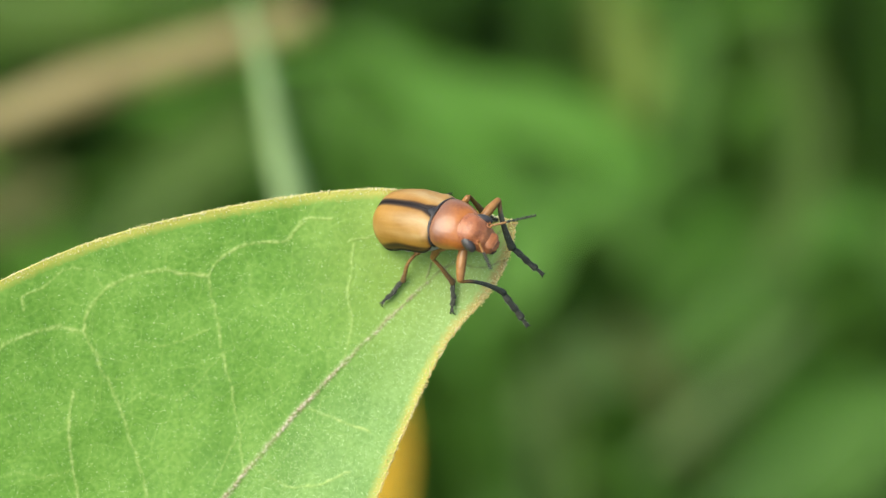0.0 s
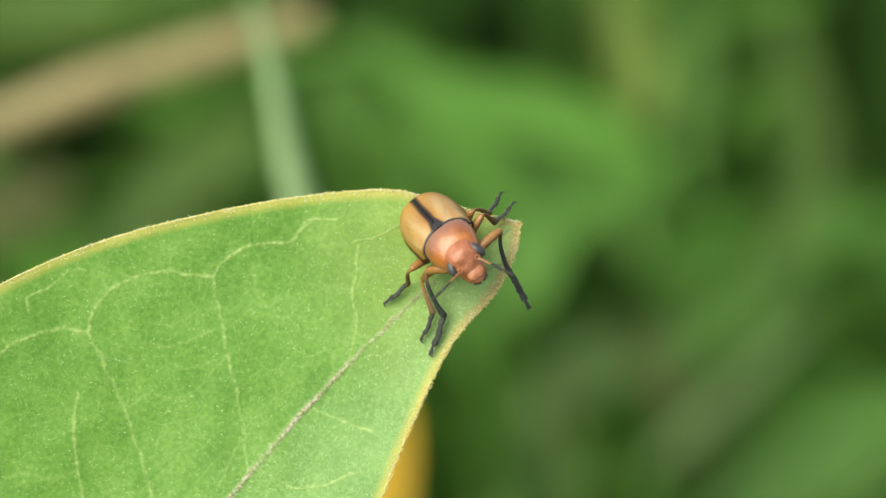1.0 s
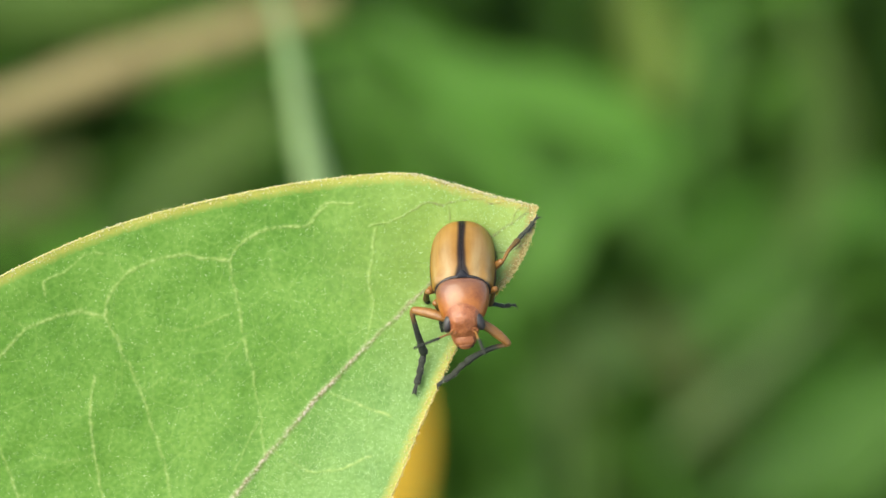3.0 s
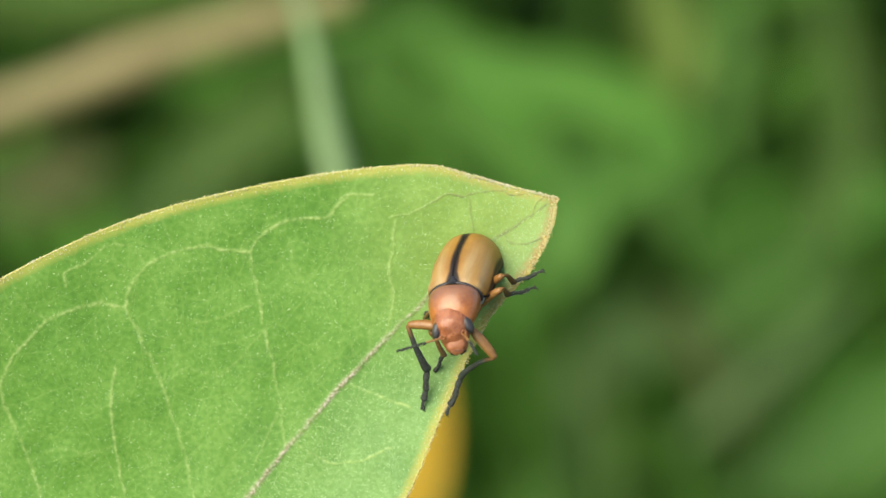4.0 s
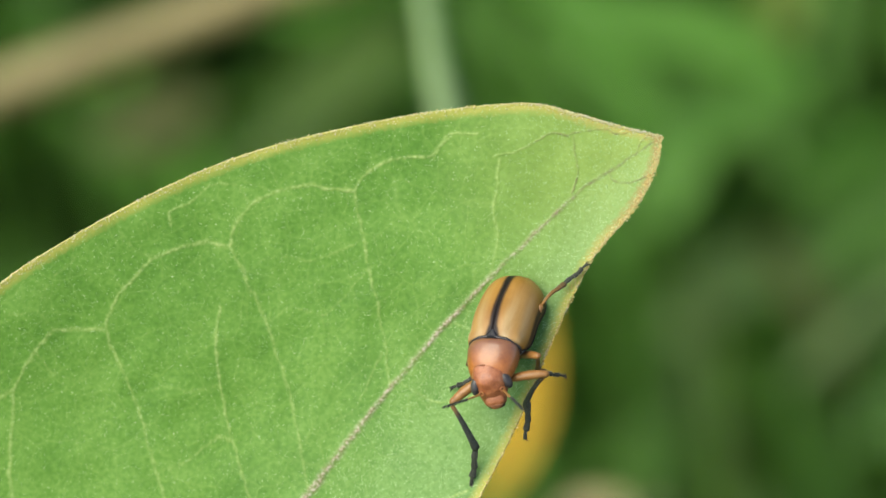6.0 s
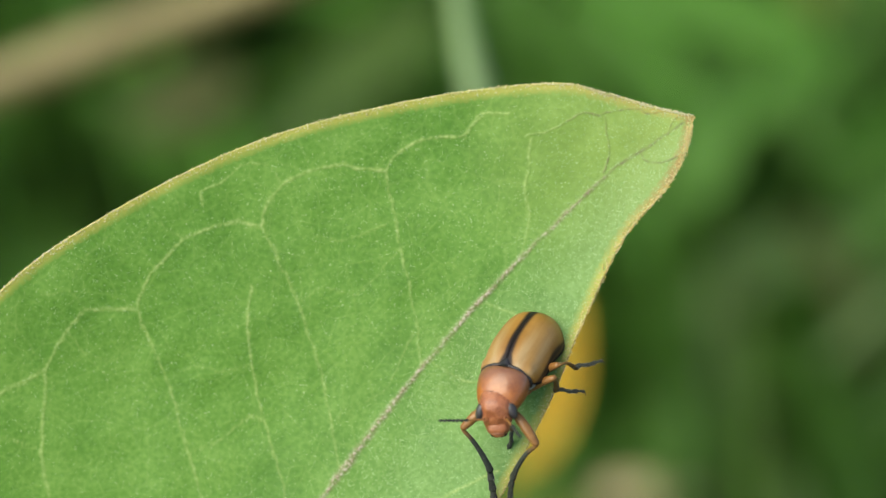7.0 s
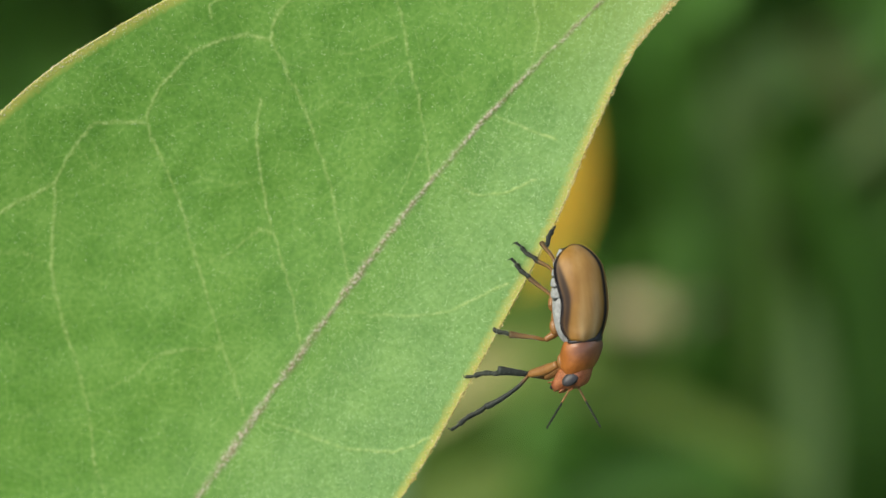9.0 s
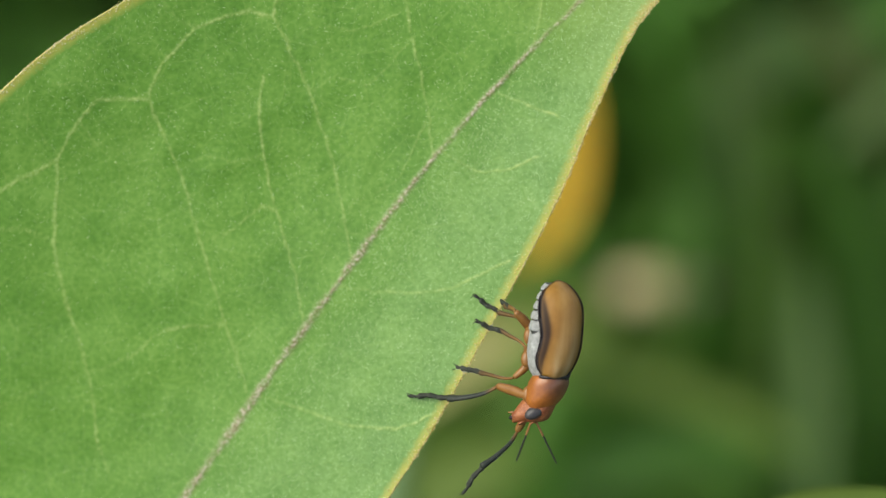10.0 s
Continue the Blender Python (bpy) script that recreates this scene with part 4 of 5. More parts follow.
def motions():
    # places in the leaf frame: seconds, x, y; turns: seconds, heading, pitch towards the eye, roll
    body_place = [(0, 990, 242), (0.3, 1000, 239), (0.5, 1007, 241), (0.7, 996, 253), (1, 987, 267), (1.2, 996, 273), (1.5, 980, 289), (1.7, 990, 299), (2, 1027, 348), (2.2, 1030, 351), (2.5, 1014, 365), (2.7, 1014, 378), (3.8, 945, 391), (4, 948, 409), (4.2, 950, 444)]
    body_place += [(4.5, 947, 496), (4.7, 930, 493), (5, 898, 532), (5.2, 881, 550), (5.5, 856, 561), (5.7, 846, 583), (6.8, 805, 682), (7, 801, 698), (7.1, 839, 734), (7.2, 991, 872), (7.4, 987, 869), (7.5, 988, 837), (7.6, 991, 861), (7.8, 994, 851), (8, 989, 881), (8.2, 992, 884), (8.5, 987, 921), (8.8, 962, 967), (9, 952, 982), (9.2, 954, 1014), (9.5, 919, 1038), (9.7, 901, 1068), (10, 893, 1093)]
    body_turn = [(0, -7, 50, 32), (0.3, -11, 51, 31), (0.5, -15, 52, 28), (0.7, -29, 56, 17), (1, -51, 66, 0), (1.2, -60, 66, -10), (1.5, -76, 66, -20), (1.7, -77, 60, -20), (2, -80, 46, -8), (2.2, -80, 49, -6), (2.5, -88, 49, -2), (2.7, -88, 49, -2), (3.8, -113, 53, -31), (4, -113, 52, -33), (4.2, -102, 43, -20)]
    body_turn += [(4.5, -93, 40, -16), (4.7, -97, 40, -18), (5, -112, 34, -31), (5.2, -114, 35, -31), (5.5, -115, 38, -31), (5.7, -111, 40, -29), (6.8, -121, 47, -34), (7, -124, 46, -34), (7.1, -96, 39, 12), (7.2, -84, 14, 80), (7.4, -83, 5, 62), (7.5, -83, 5, 52), (7.6, -84, 5, 47), (7.8, -84, 5, 47), (8, -84, 2, 45), (8.2, -85, 3, 54), (8.5, -88, 2, 68), (8.8, -86, 2, 70), (9, -84, 2, 68), (9.2, -87, 8, 66), (9.5, -89, 20, 72), (9.7, -92, 12, 74), (10, -94, 2, 76)]
    front_right_knee = [(0, 1036, 367), (0.3, 1017, 350), (0.5, 986, 330), (0.7, 969, 347), (1, 951, 345), (1.2, 964, 400), (1.5, 943, 394), (1.7, 940, 394), (2, 968, 393), (2.2, 963, 404), (2.5, 940, 400), (2.7, 949, 408), (2.8, 949, 408), (3.2, 875, 478), (3.8, 875, 478), (4, 870, 484), (4.2, 890, 569)]
    front_right_knee += [(4.5, 870, 576), (4.7, 860, 583), (5, 833, 566), (5.2, 820, 645), (5.5, 797, 648), (5.7, 788, 660), (5.8, 788, 660), (6.2, 735, 805), (6.8, 735, 805), (7, 725, 813), (7.1, 752, 822), (7.2, 886, 887), (7.4, 894, 887), (7.5, 879, 857), (7.6, 886, 878), (7.8, 894, 873), (8, 904, 901), (8.2, 881, 961), (8.5, 846, 963), (8.8, 825, 987), (9, 824, 1049), (9.2, 826, 1057), (9.5, 807, 1066), (9.7, 786, 1105), (10, 767, 1110)]
    front_right_ankle = [(0, 1114, 387), (0.3, 1058, 426), (0.5, 1016, 425), (0.7, 1012, 429), (1, 1000, 423), (1.2, 972, 487), (1.5, 961, 484), (1.7, 962, 484), (2, 970, 488), (2.2, 973, 491), (2.5, 960, 485), (2.7, 961, 481), (2.8, 961, 481), (3.2, 909, 558), (3.8, 909, 558), (4, 905, 564), (4.2, 899, 662)]
    front_right_ankle += [(4.5, 901, 664), (4.7, 895, 663), (5, 769, 632), (5.2, 857, 730), (5.5, 850, 720), (5.7, 848, 730), (5.8, 848, 730), (6.2, 765, 895), (6.8, 765, 895), (7, 776, 888), (7.1, 782, 899), (7.2, 826, 917), (7.4, 834, 922), (7.5, 824, 893), (7.6, 826, 911), (7.8, 839, 903), (8, 844, 926), (8.2, 816, 1016), (8.5, 761, 985), (8.8, 740, 1004), (9, 746, 1109), (9.2, 756, 1107), (9.5, 742, 1106), (9.7, 726, 1150), (10, 682, 1130)]
    front_right_toe = [(0, 1152, 439), (0.3, 1043, 493), (0.5, 972, 485), (0.7, 974, 494), (1, 976, 490), (1.2, 937, 552), (1.5, 940, 554), (1.7, 942, 549), (2, 940, 553), (2.2, 945, 554), (2.5, 940, 553), (2.7, 937, 558), (2.8, 937, 558), (3.2, 899, 621), (3.8, 899, 621), (4, 898, 619), (4.2, 872, 724)]
    front_right_toe += [(4.5, 876, 728), (4.7, 870, 725), (5, 702, 644), (5.2, 838, 785), (5.5, 838, 775), (5.7, 838, 775), (5.8, 838, 775), (6.2, 763, 940), (6.8, 763, 940), (7, 783, 943), (7.1, 772, 954), (7.2, 781, 932), (7.4, 784, 957), (7.5, 781, 930), (7.6, 781, 956), (7.8, 784, 943), (8, 779, 956), (8.2, 766, 1053), (8.5, 686, 987), (8.8, 668, 1004), (9, 686, 1149), (9.2, 693, 1147), (9.5, 687, 1136), (9.7, 671, 1168), (10, 612, 1127)]
    front_left_knee = [(0, 1106, 219), (0.3, 1108, 221), (0.5, 1112, 238), (0.7, 1117, 269), (1, 1101, 272), (1.2, 1100, 279), (1.5, 1101, 369), (1.7, 1114, 384), (2, 1127, 468), (2.2, 1116, 464), (2.5, 1100, 460), (2.7, 1087, 505), (3.25, 1087, 505), (3.65, 1017, 488), (3.8, 1017, 488), (4, 1025, 544), (4.2, 1047, 564)]
    front_left_knee += [(4.5, 1033, 568), (4.7, 1017, 628), (5, 998, 631), (5.2, 995, 645), (5.5, 943, 670), (5.7, 953, 677), (6.25, 953, 677), (6.65, 902, 760), (6.8, 902, 760), (7, 863, 848), (7.1, 922, 822), (7.2, 911, 922), (7.4, 909, 927), (7.5, 919, 900), (7.6, 901, 924), (7.8, 934, 943), (8, 929, 976), (8.2, 881, 948), (8.5, 981, 978), (8.8, 845, 1042), (9, 856, 1054), (9.2, 881, 1117), (9.5, 817, 1143), (9.7, 801, 1150), (10, 799, 1200)]
    front_left_ankle = [(0, 1130, 307), (0.3, 1138, 303), (0.5, 1134, 322), (0.7, 1112, 357), (1, 1118, 350), (1.2, 1119, 347), (1.5, 1091, 459), (1.7, 1065, 452), (2, 1075, 518), (2.2, 1038, 519), (2.5, 1078, 550), (2.7, 1012, 535), (3.25, 1012, 535), (3.65, 1004, 576), (3.8, 1004, 576), (4, 965, 577), (4.2, 972, 579)]
    front_left_ankle += [(4.5, 1066, 656), (4.7, 945, 658), (5, 938, 655), (5.2, 932, 670), (5.5, 903, 730), (5.7, 900, 730), (6.25, 900, 730), (6.65, 915, 845), (6.8, 915, 845), (7, 815, 903), (7.1, 972, 904), (7.2, 831, 920), (7.4, 834, 929), (7.5, 824, 900), (7.6, 826, 928), (7.8, 909, 953), (8, 854, 989), (8.2, 826, 944), (8.5, 986, 1035), (8.8, 760, 1040), (9, 784, 1043), (9.2, 831, 1142), (9.5, 727, 1141), (9.7, 731, 1150), (10, 747, 1245)]
    front_left_toe = [(0, 1172, 344), (0.3, 1185, 318), (0.5, 1184, 345), (0.7, 1144, 402), (1, 1140, 392), (1.2, 1145, 379), (1.5, 1110, 517), (1.7, 1059, 499), (2, 1055, 558), (2.2, 1014, 549), (2.5, 1096, 615), (2.7, 977, 563), (3.25, 977, 563), (3.65, 1019, 640), (3.8, 1019, 640), (4, 945, 627), (4.2, 947, 621)]
    front_left_toe += [(4.5, 1108, 696), (4.7, 920, 683), (5, 932, 657), (5.2, 940, 675), (5.5, 897, 775), (5.7, 896, 770), (6.25, 896, 770), (6.65, 965, 888), (6.8, 965, 888), (7, 808, 938), (7.1, 1022, 939), (7.2, 786, 937), (7.4, 789, 959), (7.5, 784, 930), (7.6, 783, 951), (7.8, 889, 978), (8, 774, 1004), (8.2, 791, 944), (8.5, 1011, 1055), (8.8, 737, 1047), (9, 736, 1049), (9.2, 811, 1172), (9.5, 669, 1168), (9.7, 676, 1155), (10, 712, 1293)]
    middle_right_knee = [(0, 986, 325), (0.3, 990, 326), (0.5, 992, 322), (0.7, 982, 352), (1, 955, 365), (1.2, 962, 367), (1.5, 973, 404), (1.7, 965, 394), (2, 960, 398), (2.2, 948, 414), (2.5, 946, 425), (2.7, 952, 433), (3.25, 952, 433), (3.65, 912, 493), (3.8, 912, 493), (4, 903, 509), (4.2, 902, 494)]
    middle_right_knee += [(4.5, 898, 516), (4.7, 875, 568), (5, 860, 549), (5.5, 820, 600), (5.7, 801, 645), (6.25, 801, 645), (6.65, 790, 770), (6.8, 790, 770), (7, 768, 773), (7.1, 787, 779), (7.2, 876, 822), (7.4, 879, 827), (7.5, 864, 795), (7.6, 871, 821), (7.8, 899, 848), (8, 889, 878), (8.2, 886, 871), (8.5, 886, 895), (8.8, 885, 902), (9, 874, 919), (9.2, 866, 1002), (9.5, 827, 1006), (9.7, 831, 1010), (10, 819, 1043)]
    middle_right_ankle = [(0, 1024, 369), (0.3, 1025, 368), (0.5, 1022, 365), (0.7, 1000, 377), (1, 981, 423), (1.2, 987, 412), (1.5, 983, 419), (1.7, 982, 414), (2, 983, 428), (2.2, 916, 437), (2.5, 956, 490), (2.7, 965, 458), (3.25, 965, 458), (3.65, 922, 503), (3.8, 922, 503), (4, 933, 539), (4.2, 912, 504)]
    middle_right_ankle += [(4.5, 905, 526), (4.7, 865, 628), (5, 870, 559), (5.5, 830, 610), (5.7, 808, 685), (6.25, 808, 685), (6.65, 823, 810), (6.8, 823, 810), (7, 820, 818), (7.1, 792, 794), (7.2, 836, 807), (7.4, 844, 807), (7.5, 839, 787), (7.6, 836, 806), (7.8, 829, 861), (8, 829, 873), (8.2, 831, 866), (8.5, 831, 877), (8.8, 840, 882), (9, 832, 881), (9.2, 786, 1002), (9.5, 782, 1003), (9.7, 776, 1005), (10, 777, 1015)]
    middle_right_toe = [(0, 1022, 420), (0.3, 1018, 416), (0.5, 1020, 415), (0.7, 1015, 425), (1, 960, 465), (1.2, 972, 457), (1.5, 963, 467), (1.7, 962, 464), (2, 968, 458), (2.2, 873, 449), (2.5, 938, 510), (2.7, 967, 473), (3.25, 967, 473), (3.65, 927, 513), (3.8, 927, 513), (4, 923, 557), (4.2, 917, 514)]
    middle_right_toe += [(4.5, 913, 546), (4.7, 837, 658), (5, 880, 579), (5.5, 840, 630), (5.7, 768, 703), (6.25, 768, 703), (6.65, 810, 835), (6.8, 810, 835), (7, 811, 836), (7.1, 797, 804), (7.2, 813, 830), (7.4, 819, 835), (7.5, 817, 807), (7.6, 813, 831), (7.8, 779, 868), (8, 779, 869), (8.2, 791, 861), (8.5, 791, 865), (8.8, 798, 860), (9, 800, 847), (9.2, 738, 1009), (9.5, 730, 996), (9.7, 731, 997), (10, 730, 995)]
    middle_left_knee = [(0, 1052, 212), (0.3, 1058, 213), (0.5, 1062, 222), (0.7, 1067, 237), (1, 1068, 245), (1.2, 1107, 297), (1.5, 1078, 292), (1.7, 1085, 302), (2, 1080, 363), (2.2, 1086, 364), (2.5, 1091, 385), (2.7, 1095, 403), (2.8, 1095, 403), (3.2, 1032, 408), (3.8, 1032, 408), (4, 1036, 421), (4.2, 1012, 464)]
    middle_left_knee += [(4.5, 1026, 502), (4.7, 1015, 508), (5, 995, 549), (5.2, 980, 560), (5.5, 945, 575), (5.7, 933, 592), (5.8, 933, 592), (6.2, 905, 705), (6.8, 905, 705), (7, 898, 718), (7.1, 907, 737), (7.2, 891, 812), (7.4, 894, 797), (7.5, 879, 775), (7.6, 886, 806), (7.8, 909, 825), (8, 914, 841), (8.2, 911, 836), (8.5, 901, 865), (8.8, 860, 997), (9, 856, 987), (9.2, 861, 997), (9.7, 791, 1090), (10, 797, 1095)]
    middle_left_ankle = [(0, 1076, 242), (0.3, 1080, 243), (0.5, 1088, 250), (0.7, 1082, 260), (1, 1091, 260), (1.2, 1125, 329), (1.5, 1113, 329), (1.7, 1117, 329), (2, 1115, 328), (2.2, 1118, 334), (2.5, 1063, 415), (2.7, 1062, 438), (2.8, 1062, 438), (3.2, 1044, 430), (3.8, 1044, 430), (4, 1048, 432), (4.2, 1045, 431)]
    middle_left_ankle += [(4.5, 1013, 520), (4.7, 1000, 523), (5, 970, 569), (5.2, 968, 575), (5.5, 968, 577), (5.7, 948, 607), (5.8, 948, 607), (6.2, 885, 740), (6.8, 885, 740), (7, 893, 743), (7.1, 892, 754), (7.2, 896, 822), (7.4, 899, 807), (7.5, 884, 785), (7.6, 891, 816), (7.8, 869, 828), (8, 874, 846), (8.2, 876, 841), (8.5, 861, 855), (8.8, 825, 1004), (9, 786, 976), (9.2, 806, 985), (9.7, 736, 1080), (10, 737, 1085)]
    middle_left_toe = [(0, 1092, 252), (0.3, 1100, 245), (0.5, 1102, 253), (0.7, 1107, 247), (1, 1118, 230), (1.2, 1167, 330), (1.5, 1163, 329), (1.7, 1159, 327), (2, 1152, 315), (2.2, 1160, 306), (2.5, 1080, 430), (2.7, 1072, 445), (2.8, 1072, 445), (3.2, 1085, 425), (3.8, 1085, 425), (4, 1088, 421), (4.2, 1090, 406)]
    middle_left_toe += [(4.5, 1008, 526), (4.7, 990, 533), (5, 987, 584), (5.2, 990, 590), (5.5, 1015, 572), (5.7, 990, 607), (5.8, 990, 607), (6.2, 918, 757), (6.8, 918, 757), (7, 928, 746), (7.1, 902, 764), (7.2, 896, 832), (7.4, 899, 817), (7.5, 884, 795), (7.6, 891, 826), (7.8, 852, 823), (8, 849, 838), (8.2, 856, 831), (8.5, 846, 840), (8.8, 798, 1027), (9, 776, 972), (9.2, 781, 982), (9.7, 716, 1082), (10, 712, 1080)]
    hind_right_knee = [(0, 956, 317), (0.3, 955, 333), (0.5, 944, 335), (0.7, 937, 340), (1, 940, 343), (1.2, 952, 345), (1.5, 943, 349), (1.7, 949, 344), (2, 957, 368), (2.2, 960, 369), (2.5, 950, 368), (2.7, 954, 373), (2.8, 954, 373), (3.2, 911, 458), (4, 903, 474)]
    hind_right_knee += [(4.5, 903, 496), (5, 865, 534), (5.5, 825, 560), (5.8, 816, 583), (6.2, 767, 710), (7, 758, 733), (7.1, 777, 729), (7.2, 876, 762), (7.4, 894, 757), (7.5, 881, 748), (7.6, 886, 758), (7.8, 889, 748), (8, 899, 796), (8.2, 891, 786), (8.5, 901, 825), (8.8, 885, 832), (9, 876, 874), (9.2, 881, 912), (9.5, 850, 926), (9.7, 841, 920), (10, 822, 1000)]
    hind_right_ankle = [(0, 934, 365), (0.3, 932, 363), (0.5, 932, 360), (0.7, 932, 367), (1, 935, 368), (1.2, 940, 367), (1.5, 933, 364), (1.7, 954, 369), (2, 963, 408), (2.2, 973, 389), (2.5, 958, 390), (2.7, 962, 388), (2.8, 962, 388), (3.2, 915, 457), (4, 906, 469)]
    hind_right_ankle += [(4.5, 905, 506), (5, 868, 544), (5.5, 828, 570), (5.8, 819, 593), (6.2, 772, 720), (7, 763, 743), (7.1, 787, 744), (7.2, 846, 770), (7.4, 859, 772), (7.5, 854, 750), (7.6, 856, 771), (7.8, 859, 755), (8, 874, 788), (8.2, 871, 761), (8.5, 886, 815), (8.8, 867, 772), (9, 846, 849), (9.2, 848, 867), (9.5, 839, 863), (9.7, 839, 870), (10, 772, 980)]
    hind_right_toe = [(0, 896, 407), (0.3, 890, 400), (0.5, 896, 398), (0.7, 897, 402), (1, 898, 400), (1.2, 897, 399), (1.5, 896, 381), (1.7, 962, 379), (2, 942, 421), (2.2, 978, 399), (2.5, 963, 410), (2.7, 967, 398), (2.8, 967, 398), (3.2, 913, 454), (4, 903, 464)]
    hind_right_toe += [(4.5, 908, 506), (5, 870, 549), (5.5, 830, 580), (5.8, 821, 602), (6.2, 775, 721), (7, 766, 743), (7.1, 792, 754), (7.2, 826, 790), (7.4, 842, 792), (7.5, 841, 765), (7.6, 841, 788), (7.8, 846, 773), (8, 864, 806), (8.2, 849, 781), (8.5, 871, 785), (8.8, 840, 735), (9, 812, 821), (9.2, 824, 829), (9.5, 819, 816), (9.7, 824, 815), (10, 727, 950)]
    hind_left_knee = [(0, 1012, 230), (0.5, 1020, 220), (1, 1051, 235), (1.2, 1057, 245), (1.5, 1053, 259), (1.7, 1077, 269), (2, 1088, 308), (2.2, 1093, 314), (2.5, 1078, 340), (2.7, 1077, 353), (3.25, 1077, 353), (3.65, 1042, 370), (3.8, 1042, 370), (4, 1038, 396), (4.2, 1027, 424)]
    hind_left_knee += [(4.5, 1023, 470), (4.7, 1010, 453), (5, 1000, 489), (5.2, 975, 525), (5.5, 955, 525), (5.7, 928, 545), (6.25, 928, 545), (6.65, 905, 665), (6.8, 905, 665), (7, 908, 693), (7.1, 902, 724), (7.2, 896, 742), (7.4, 899, 727), (7.5, 884, 715), (7.6, 891, 746), (7.8, 909, 723), (8, 894, 746), (8.2, 921, 711), (8.5, 896, 780), (8.8, 880, 822), (9, 870, 834), (9.2, 876, 847), (9.5, 837, 961), (9.7, 826, 972), (10, 797, 975)]
    hind_left_ankle = [(0, 1006, 225), (0.5, 1020, 210), (1, 1079, 243), (1.2, 1067, 257), (1.5, 1071, 264), (1.7, 1097, 249), (2, 1105, 308), (2.2, 1113, 309), (2.5, 1108, 310), (2.7, 1102, 318), (3.25, 1102, 318), (3.65, 1074, 363), (3.8, 1074, 363), (4, 1058, 409), (4.2, 1052, 411)]
    hind_left_ankle += [(4.5, 1053, 430), (4.7, 1040, 410), (5, 1005, 479), (5.2, 995, 510), (5.5, 975, 520), (5.7, 968, 515), (6.25, 968, 515), (6.65, 927, 675), (6.8, 927, 675), (7, 923, 703), (7.1, 917, 704), (7.2, 896, 752), (7.4, 904, 737), (7.5, 889, 725), (7.6, 896, 756), (7.8, 894, 733), (8, 889, 741), (8.2, 921, 701), (8.5, 891, 770), (8.8, 867, 822), (9, 856, 824), (9.2, 866, 837), (9.5, 802, 965), (9.7, 796, 970), (10, 787, 970)]
    hind_left_toe = [(0, 1010, 220), (0.5, 1030, 205), (1, 1091, 223), (1.2, 1090, 224), (1.5, 1088, 224), (1.7, 1117, 217), (2, 1143, 275), (2.2, 1150, 282), (2.5, 1143, 275), (2.7, 1137, 278), (3.25, 1137, 278), (3.65, 1119, 335), (3.8, 1119, 335), (4, 1110, 389), (4.2, 1097, 384)]
    hind_left_toe += [(4.5, 1086, 380), (4.7, 1070, 375), (5, 1060, 457), (5.2, 1035, 485), (5.5, 1015, 487), (5.7, 1010, 480), (6.25, 1010, 480), (6.65, 973, 662), (6.8, 973, 662), (7, 963, 695), (7.1, 950, 682), (7.2, 896, 762), (7.4, 904, 747), (7.5, 889, 735), (7.6, 896, 766), (7.8, 889, 743), (8, 889, 731), (8.2, 919, 686), (8.5, 891, 760), (8.8, 868, 802), (9, 864, 804), (9.2, 886, 790), (9.5, 782, 956), (9.7, 783, 960), (10, 780, 963)]
    antenna_right_tip = [(0, 1084, 339), (0.3, 1095, 346), (0.5, 1064, 363), (0.7, 1017, 375), (1, 978, 395), (1.2, 972, 407), (1.5, 943, 409), (1.7, 937, 414), (2, 975, 490), (2.2, 971, 479), (2.5, 936, 487), (2.7, 934, 510), (3.8, 847, 503), (4, 848, 531), (4.2, 884, 592)]
    antenna_right_tip += [(4.5, 883, 640), (4.7, 865, 648), (5, 798, 667), (5.2, 790, 692), (5.5, 763, 695), (5.7, 763, 727), (6.8, 697, 772), (7, 686, 796), (7.1, 772, 879), (7.2, 916, 992), (7.4, 919, 987), (7.5, 919, 970), (7.6, 923, 991), (7.8, 951, 995), (8, 944, 1041), (8.2, 944, 1039), (8.5, 903, 1080), (8.8, 870, 1107), (9, 860, 1139), (9.2, 876, 1159), (9.5, 832, 1166), (9.7, 826, 1175), (10, 804, 1230)]
    antenna_left_tip = [(0, 1170, 249), (0.3, 1185, 256), (0.5, 1178, 290), (0.7, 1149, 317), (1, 1116, 352), (1.2, 1117, 367), (1.5, 1078, 369), (1.7, 1077, 399), (2, 1110, 466), (2.2, 1088, 464), (2.5, 1078, 482), (2.7, 1047, 518), (3.8, 989, 503), (4, 986, 531), (4.2, 1032, 581)]
    antenna_left_tip += [(4.5, 1016, 626), (4.7, 1000, 631), (5, 928, 687), (5.2, 915, 710), (5.5, 895, 710), (5.7, 895, 725), (6.8, 835, 788), (7, 823, 818), (7.1, 900, 874), (7.2, 991, 992), (7.4, 1019, 987), (7.5, 1037, 965), (7.6, 1048, 979), (7.8, 1054, 963), (8, 1009, 986), (8.2, 1041, 1036), (8.5, 1006, 1078), (8.8, 955, 1125), (9, 954, 1139), (9.2, 966, 1165), (9.5, 902, 1211), (9.7, 883, 1225), (10, 875, 1253)]
    # the pale stem behind leans slowly over: seconds, degrees
    foot = behind(640, 1000, 3000)
    view = FRAME.to_3x3() @ Vector((0, 0, 1))
    lean = [(0, 0.0), (2.5, 0.45), (4, 0.6), (5, 1.15), (5.5, 1.3), (7, 1.15), (10, 1.1)]
    walk(swaying_stem, [(t, Matrix.Translation(foot) @ Matrix.Rotation(radians(-a), 4, view) @ Matrix.Translation(-foot)) for t, a in lean])
    times = [i / 10 for i in range(101)]
    poses = {}
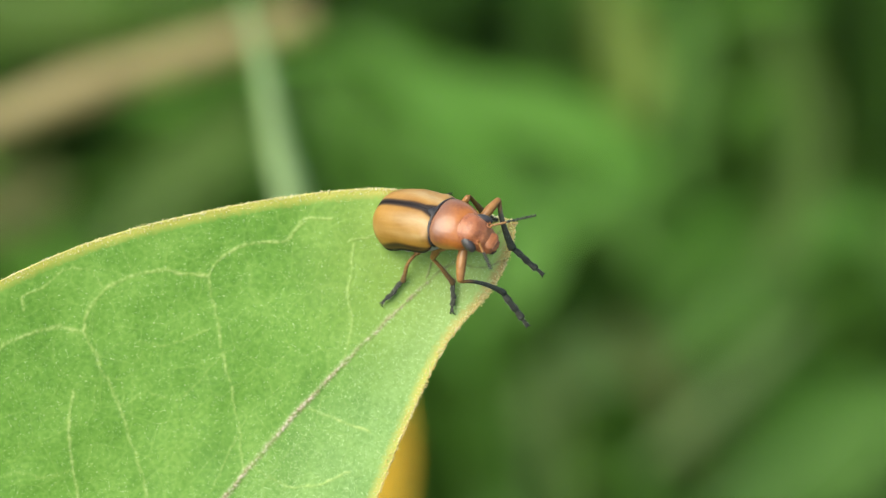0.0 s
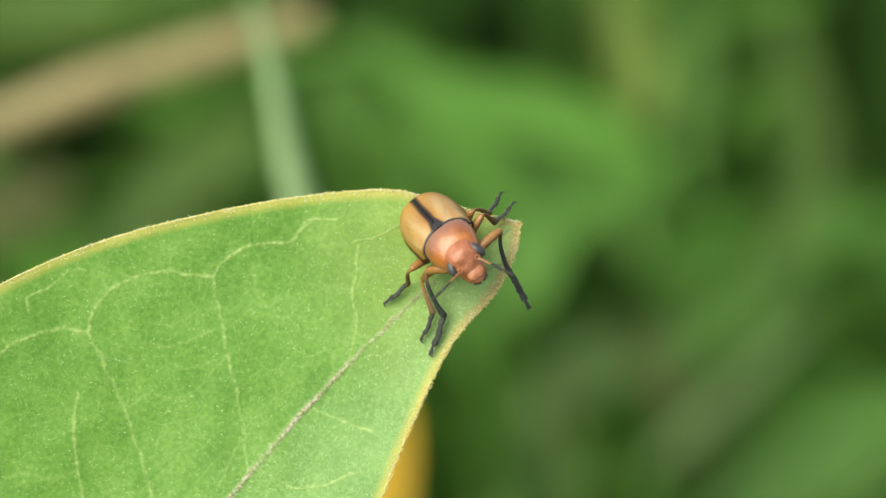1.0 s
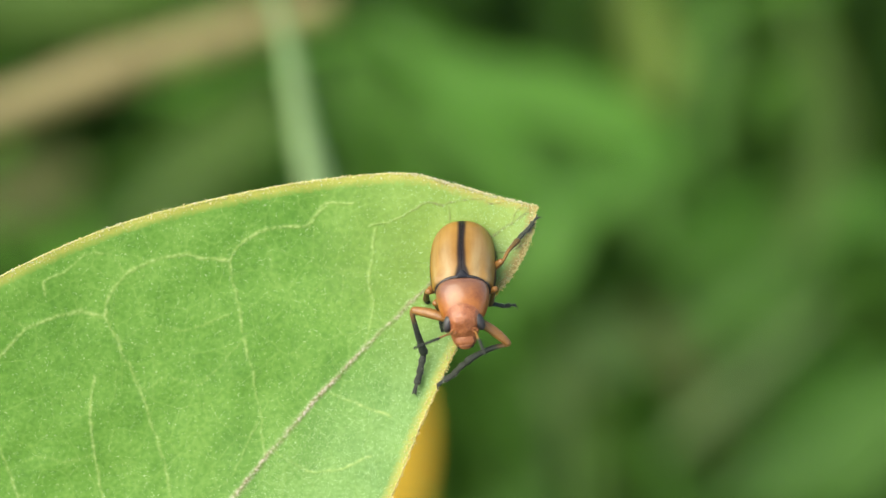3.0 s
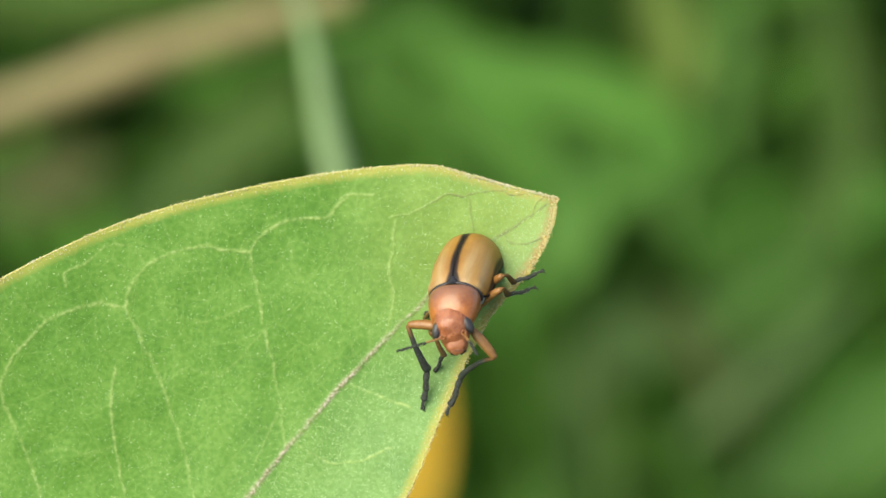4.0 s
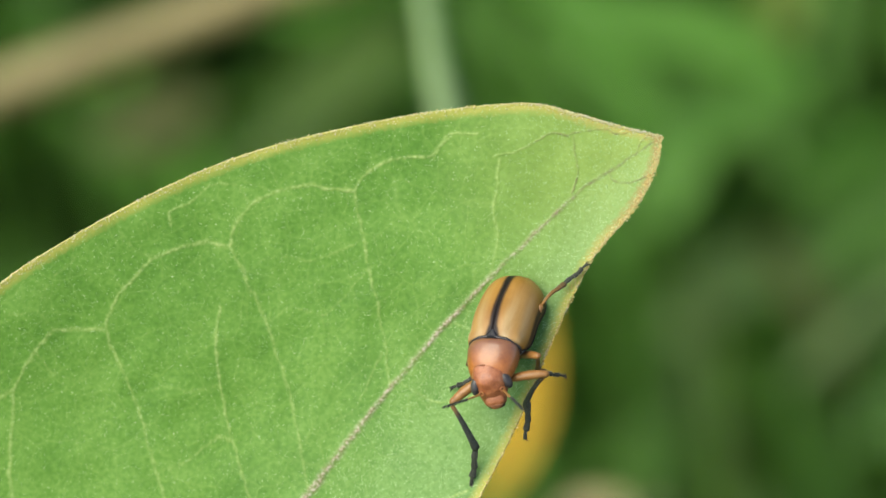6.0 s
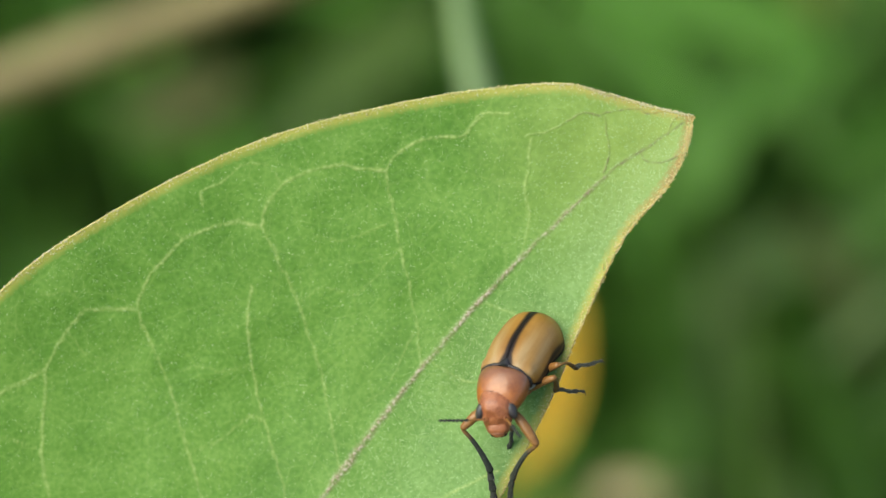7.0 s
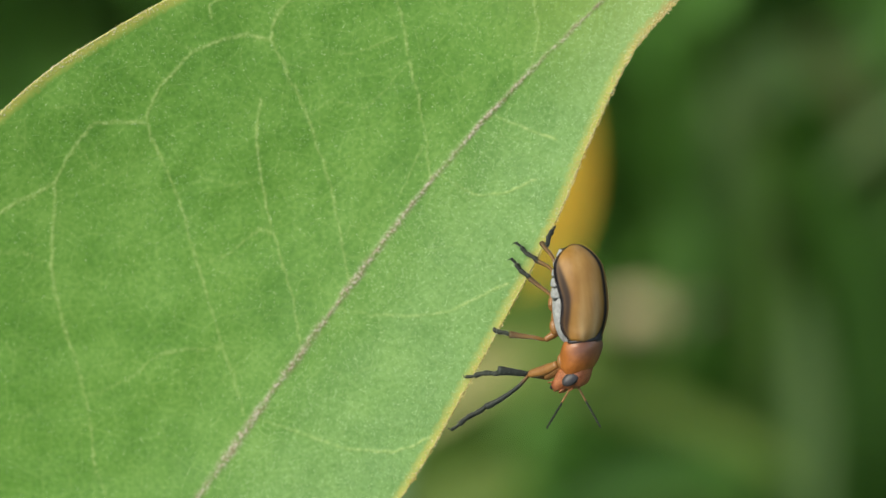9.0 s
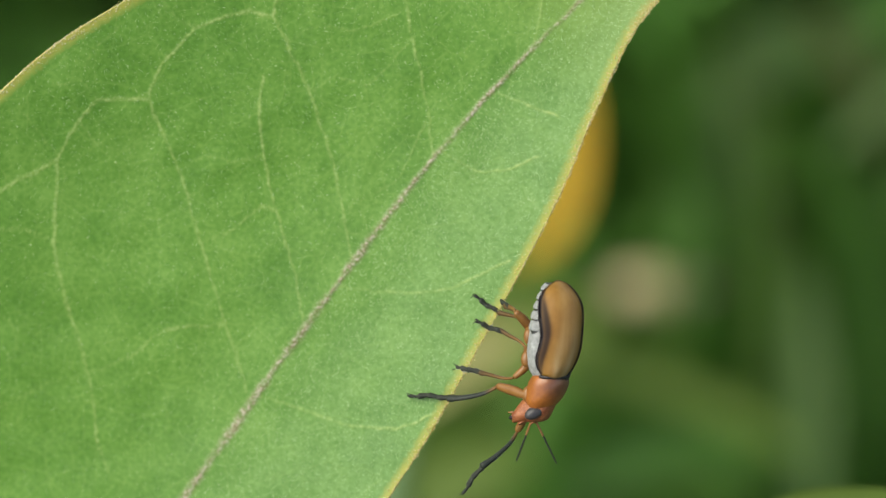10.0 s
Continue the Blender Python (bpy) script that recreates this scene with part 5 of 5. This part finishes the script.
    for t in times:
        x, y = glide(body_place, t)
        h, p, r = (radians(a) for a in glide(body_turn, t))
        fwd = Vector((math.cos(p) * math.cos(h), math.cos(p) * math.sin(h), math.sin(p)))
        side = Vector((-math.sin(h), math.cos(h), 0))
        up = fwd.cross(side) * math.cos(r) + side * math.sin(r)
        over = max(0.0, min(1.0, (7.2 - t) / 0.1))
        w = leaf_w(min(x, 1050), y) + 118 * over + 30 * (1 - over)
        poses[t] = Matrix.Translation(at_leaf(x, y, w)) @ axes(fwd, up)
    walk(beetle, [(t, FRAME @ m) for t, m in poses.items()])

    hips = {"front": (38, 22, -68), "middle": (-26, 26, -73), "hind": (-66, 28, -71)}
    spans = {"front": (68, 95, 73), "middle": (56, 63, 51), "hind": (60, 62, 54)}

    def leg(name, knee, ankle, toe):
        row, side = name.split("_")
        hip = Vector(hips[row])
        hip.y *= 1 if side == "left" else -1
        keys = ([], [], [])
        for t in times:
            m = poses[t]
            back = m.inverted()
            root = m @ (hip * UNIT)
            late = t > 7.15
            fl, tl, sl = (a * UNIT for a in spans[row])
            (kx, ky), (ax, ay), (tx, ty) = (ease(r, t) for r in (knee, ankle, toe))
            w_toe = leaf_w(tx, ty) + 8
            p_toe = at_leaf(tx, ty, w_toe)
            p_ankle = at_leaf(ax, ay, w_toe)
            d = (p_ankle - p_toe).length
            p_ankle = at_leaf(ax, ay, w_toe + 0.35 * math.sqrt(max(0.0, sl * sl - d * d)) / UNIT)
            if over_leaf(ax, ay):
                p_ankle = at_leaf(ax, ay, max(p_ankle.z / UNIT, leaf_w(ax, ay) + 8))
            p_knee = at_leaf(kx, ky, p_ankle.z / UNIT)
            d = (p_knee - p_ankle).length
            p_knee = at_leaf(kx, ky, p_ankle.z / UNIT + ((-0.6 if name == "front_left" else 0.7) if late else 1.0) * math.sqrt(max(0.0, tl * tl - d * d)) / UNIT)
            if (p_knee - root).length > fl + 8 * UNIT:
                # the femur reaches no farther than this from the hip
                p_knee = root + (p_knee - root).normalized() * (fl + 8 * UNIT)
            d = (p_knee - p_ankle).length
            p_ankle = p_knee + (p_ankle - p_knee).normalized() * tl if d > tl else p_ankle
            up_leg = (p_knee - root).normalized()
            starts = (p_knee - up_leg * min(fl, (p_knee - root).length + 12 * UNIT), p_knee, p_ankle)
            ways = (up_leg, p_ankle - p_knee, p_toe - p_ankle)
            for k in range(3):
                d = back.to_3x3() @ ways[k]
                if d.length < 1e-7:
                    d = Vector((0, 0, -1e-5))
                ref = Vector((0.05, 0, 1)) if abs(d.normalized().z) < 0.97 else Vector((1, 0, 0.2))
                start = p_knee - up_leg * fl if k == 0 else starts[k]
                keys[k].append((t, Matrix.Translation(back @ start) @ axes(d, ref)))
        for ob, rows in zip(LEGS[name], keys):
            walk(ob, rows)

    leg("front_right", front_right_knee, front_right_ankle, front_right_toe)
    leg("front_left", front_left_knee, front_left_ankle, front_left_toe)
    leg("middle_right", middle_right_knee, middle_right_ankle, middle_right_toe)
    leg("middle_left", middle_left_knee, middle_left_ankle, middle_left_toe)
    leg("hind_right", hind_right_knee, hind_right_ankle, hind_right_toe)
    leg("hind_left", hind_left_knee, hind_left_ankle, hind_left_toe)

    # the head turns on the neck: seconds, degrees to its left
    head_turn = [(0, 0), (2.7, 0), (3.8, 16), (4, 14), (4.2, 11), (4.5, 0), (4.7, 4), (5, 17), (5.2, 20), (5.5, 22), (5.7, 20), (6.8, 20), (7, 18), (7.1, 2), (10, 0)]
    neck = Vector((50, 0, -34)) * UNIT
    turns = {t: Matrix.Translation(neck) @ pose(0, 0, 0, 0, 0, float(ease(head_turn, t)[0])) @ Matrix.Translation(-neck) for t in times}
    walk(LEGS["head"], list(turns.items()))

    for side, s, tip in (("right", -1, antenna_right_tip), ("left", 1, antenna_left_tip)):
        root = Vector((84, s * 19, -56)) * UNIT
        rows = []
        for t in times:
            m = poses[t]
            joint_now = turns[t] @ root
            a = m @ joint_now
            x, y = ease(tip, t)
            b = at_leaf(x, y, a.z / UNIT)
            d = math.hypot(b.x - a.x, b.y - a.y)
            b.z = a.z + math.sqrt(max(0.0, (84 * UNIT) ** 2 - d * d)) * 0.8
            way = m.inverted().to_3x3() @ (b - a)
            ref = Vector((0.05, 0, 1)) if abs(way.normalized().z) < 0.97 else Vector((1, 0, 0.2))
            rows.append((t, Matrix.Translation(joint_now) @ axes(way, ref)))
        walk(LEGS["antenna_" + side], rows)


motions()
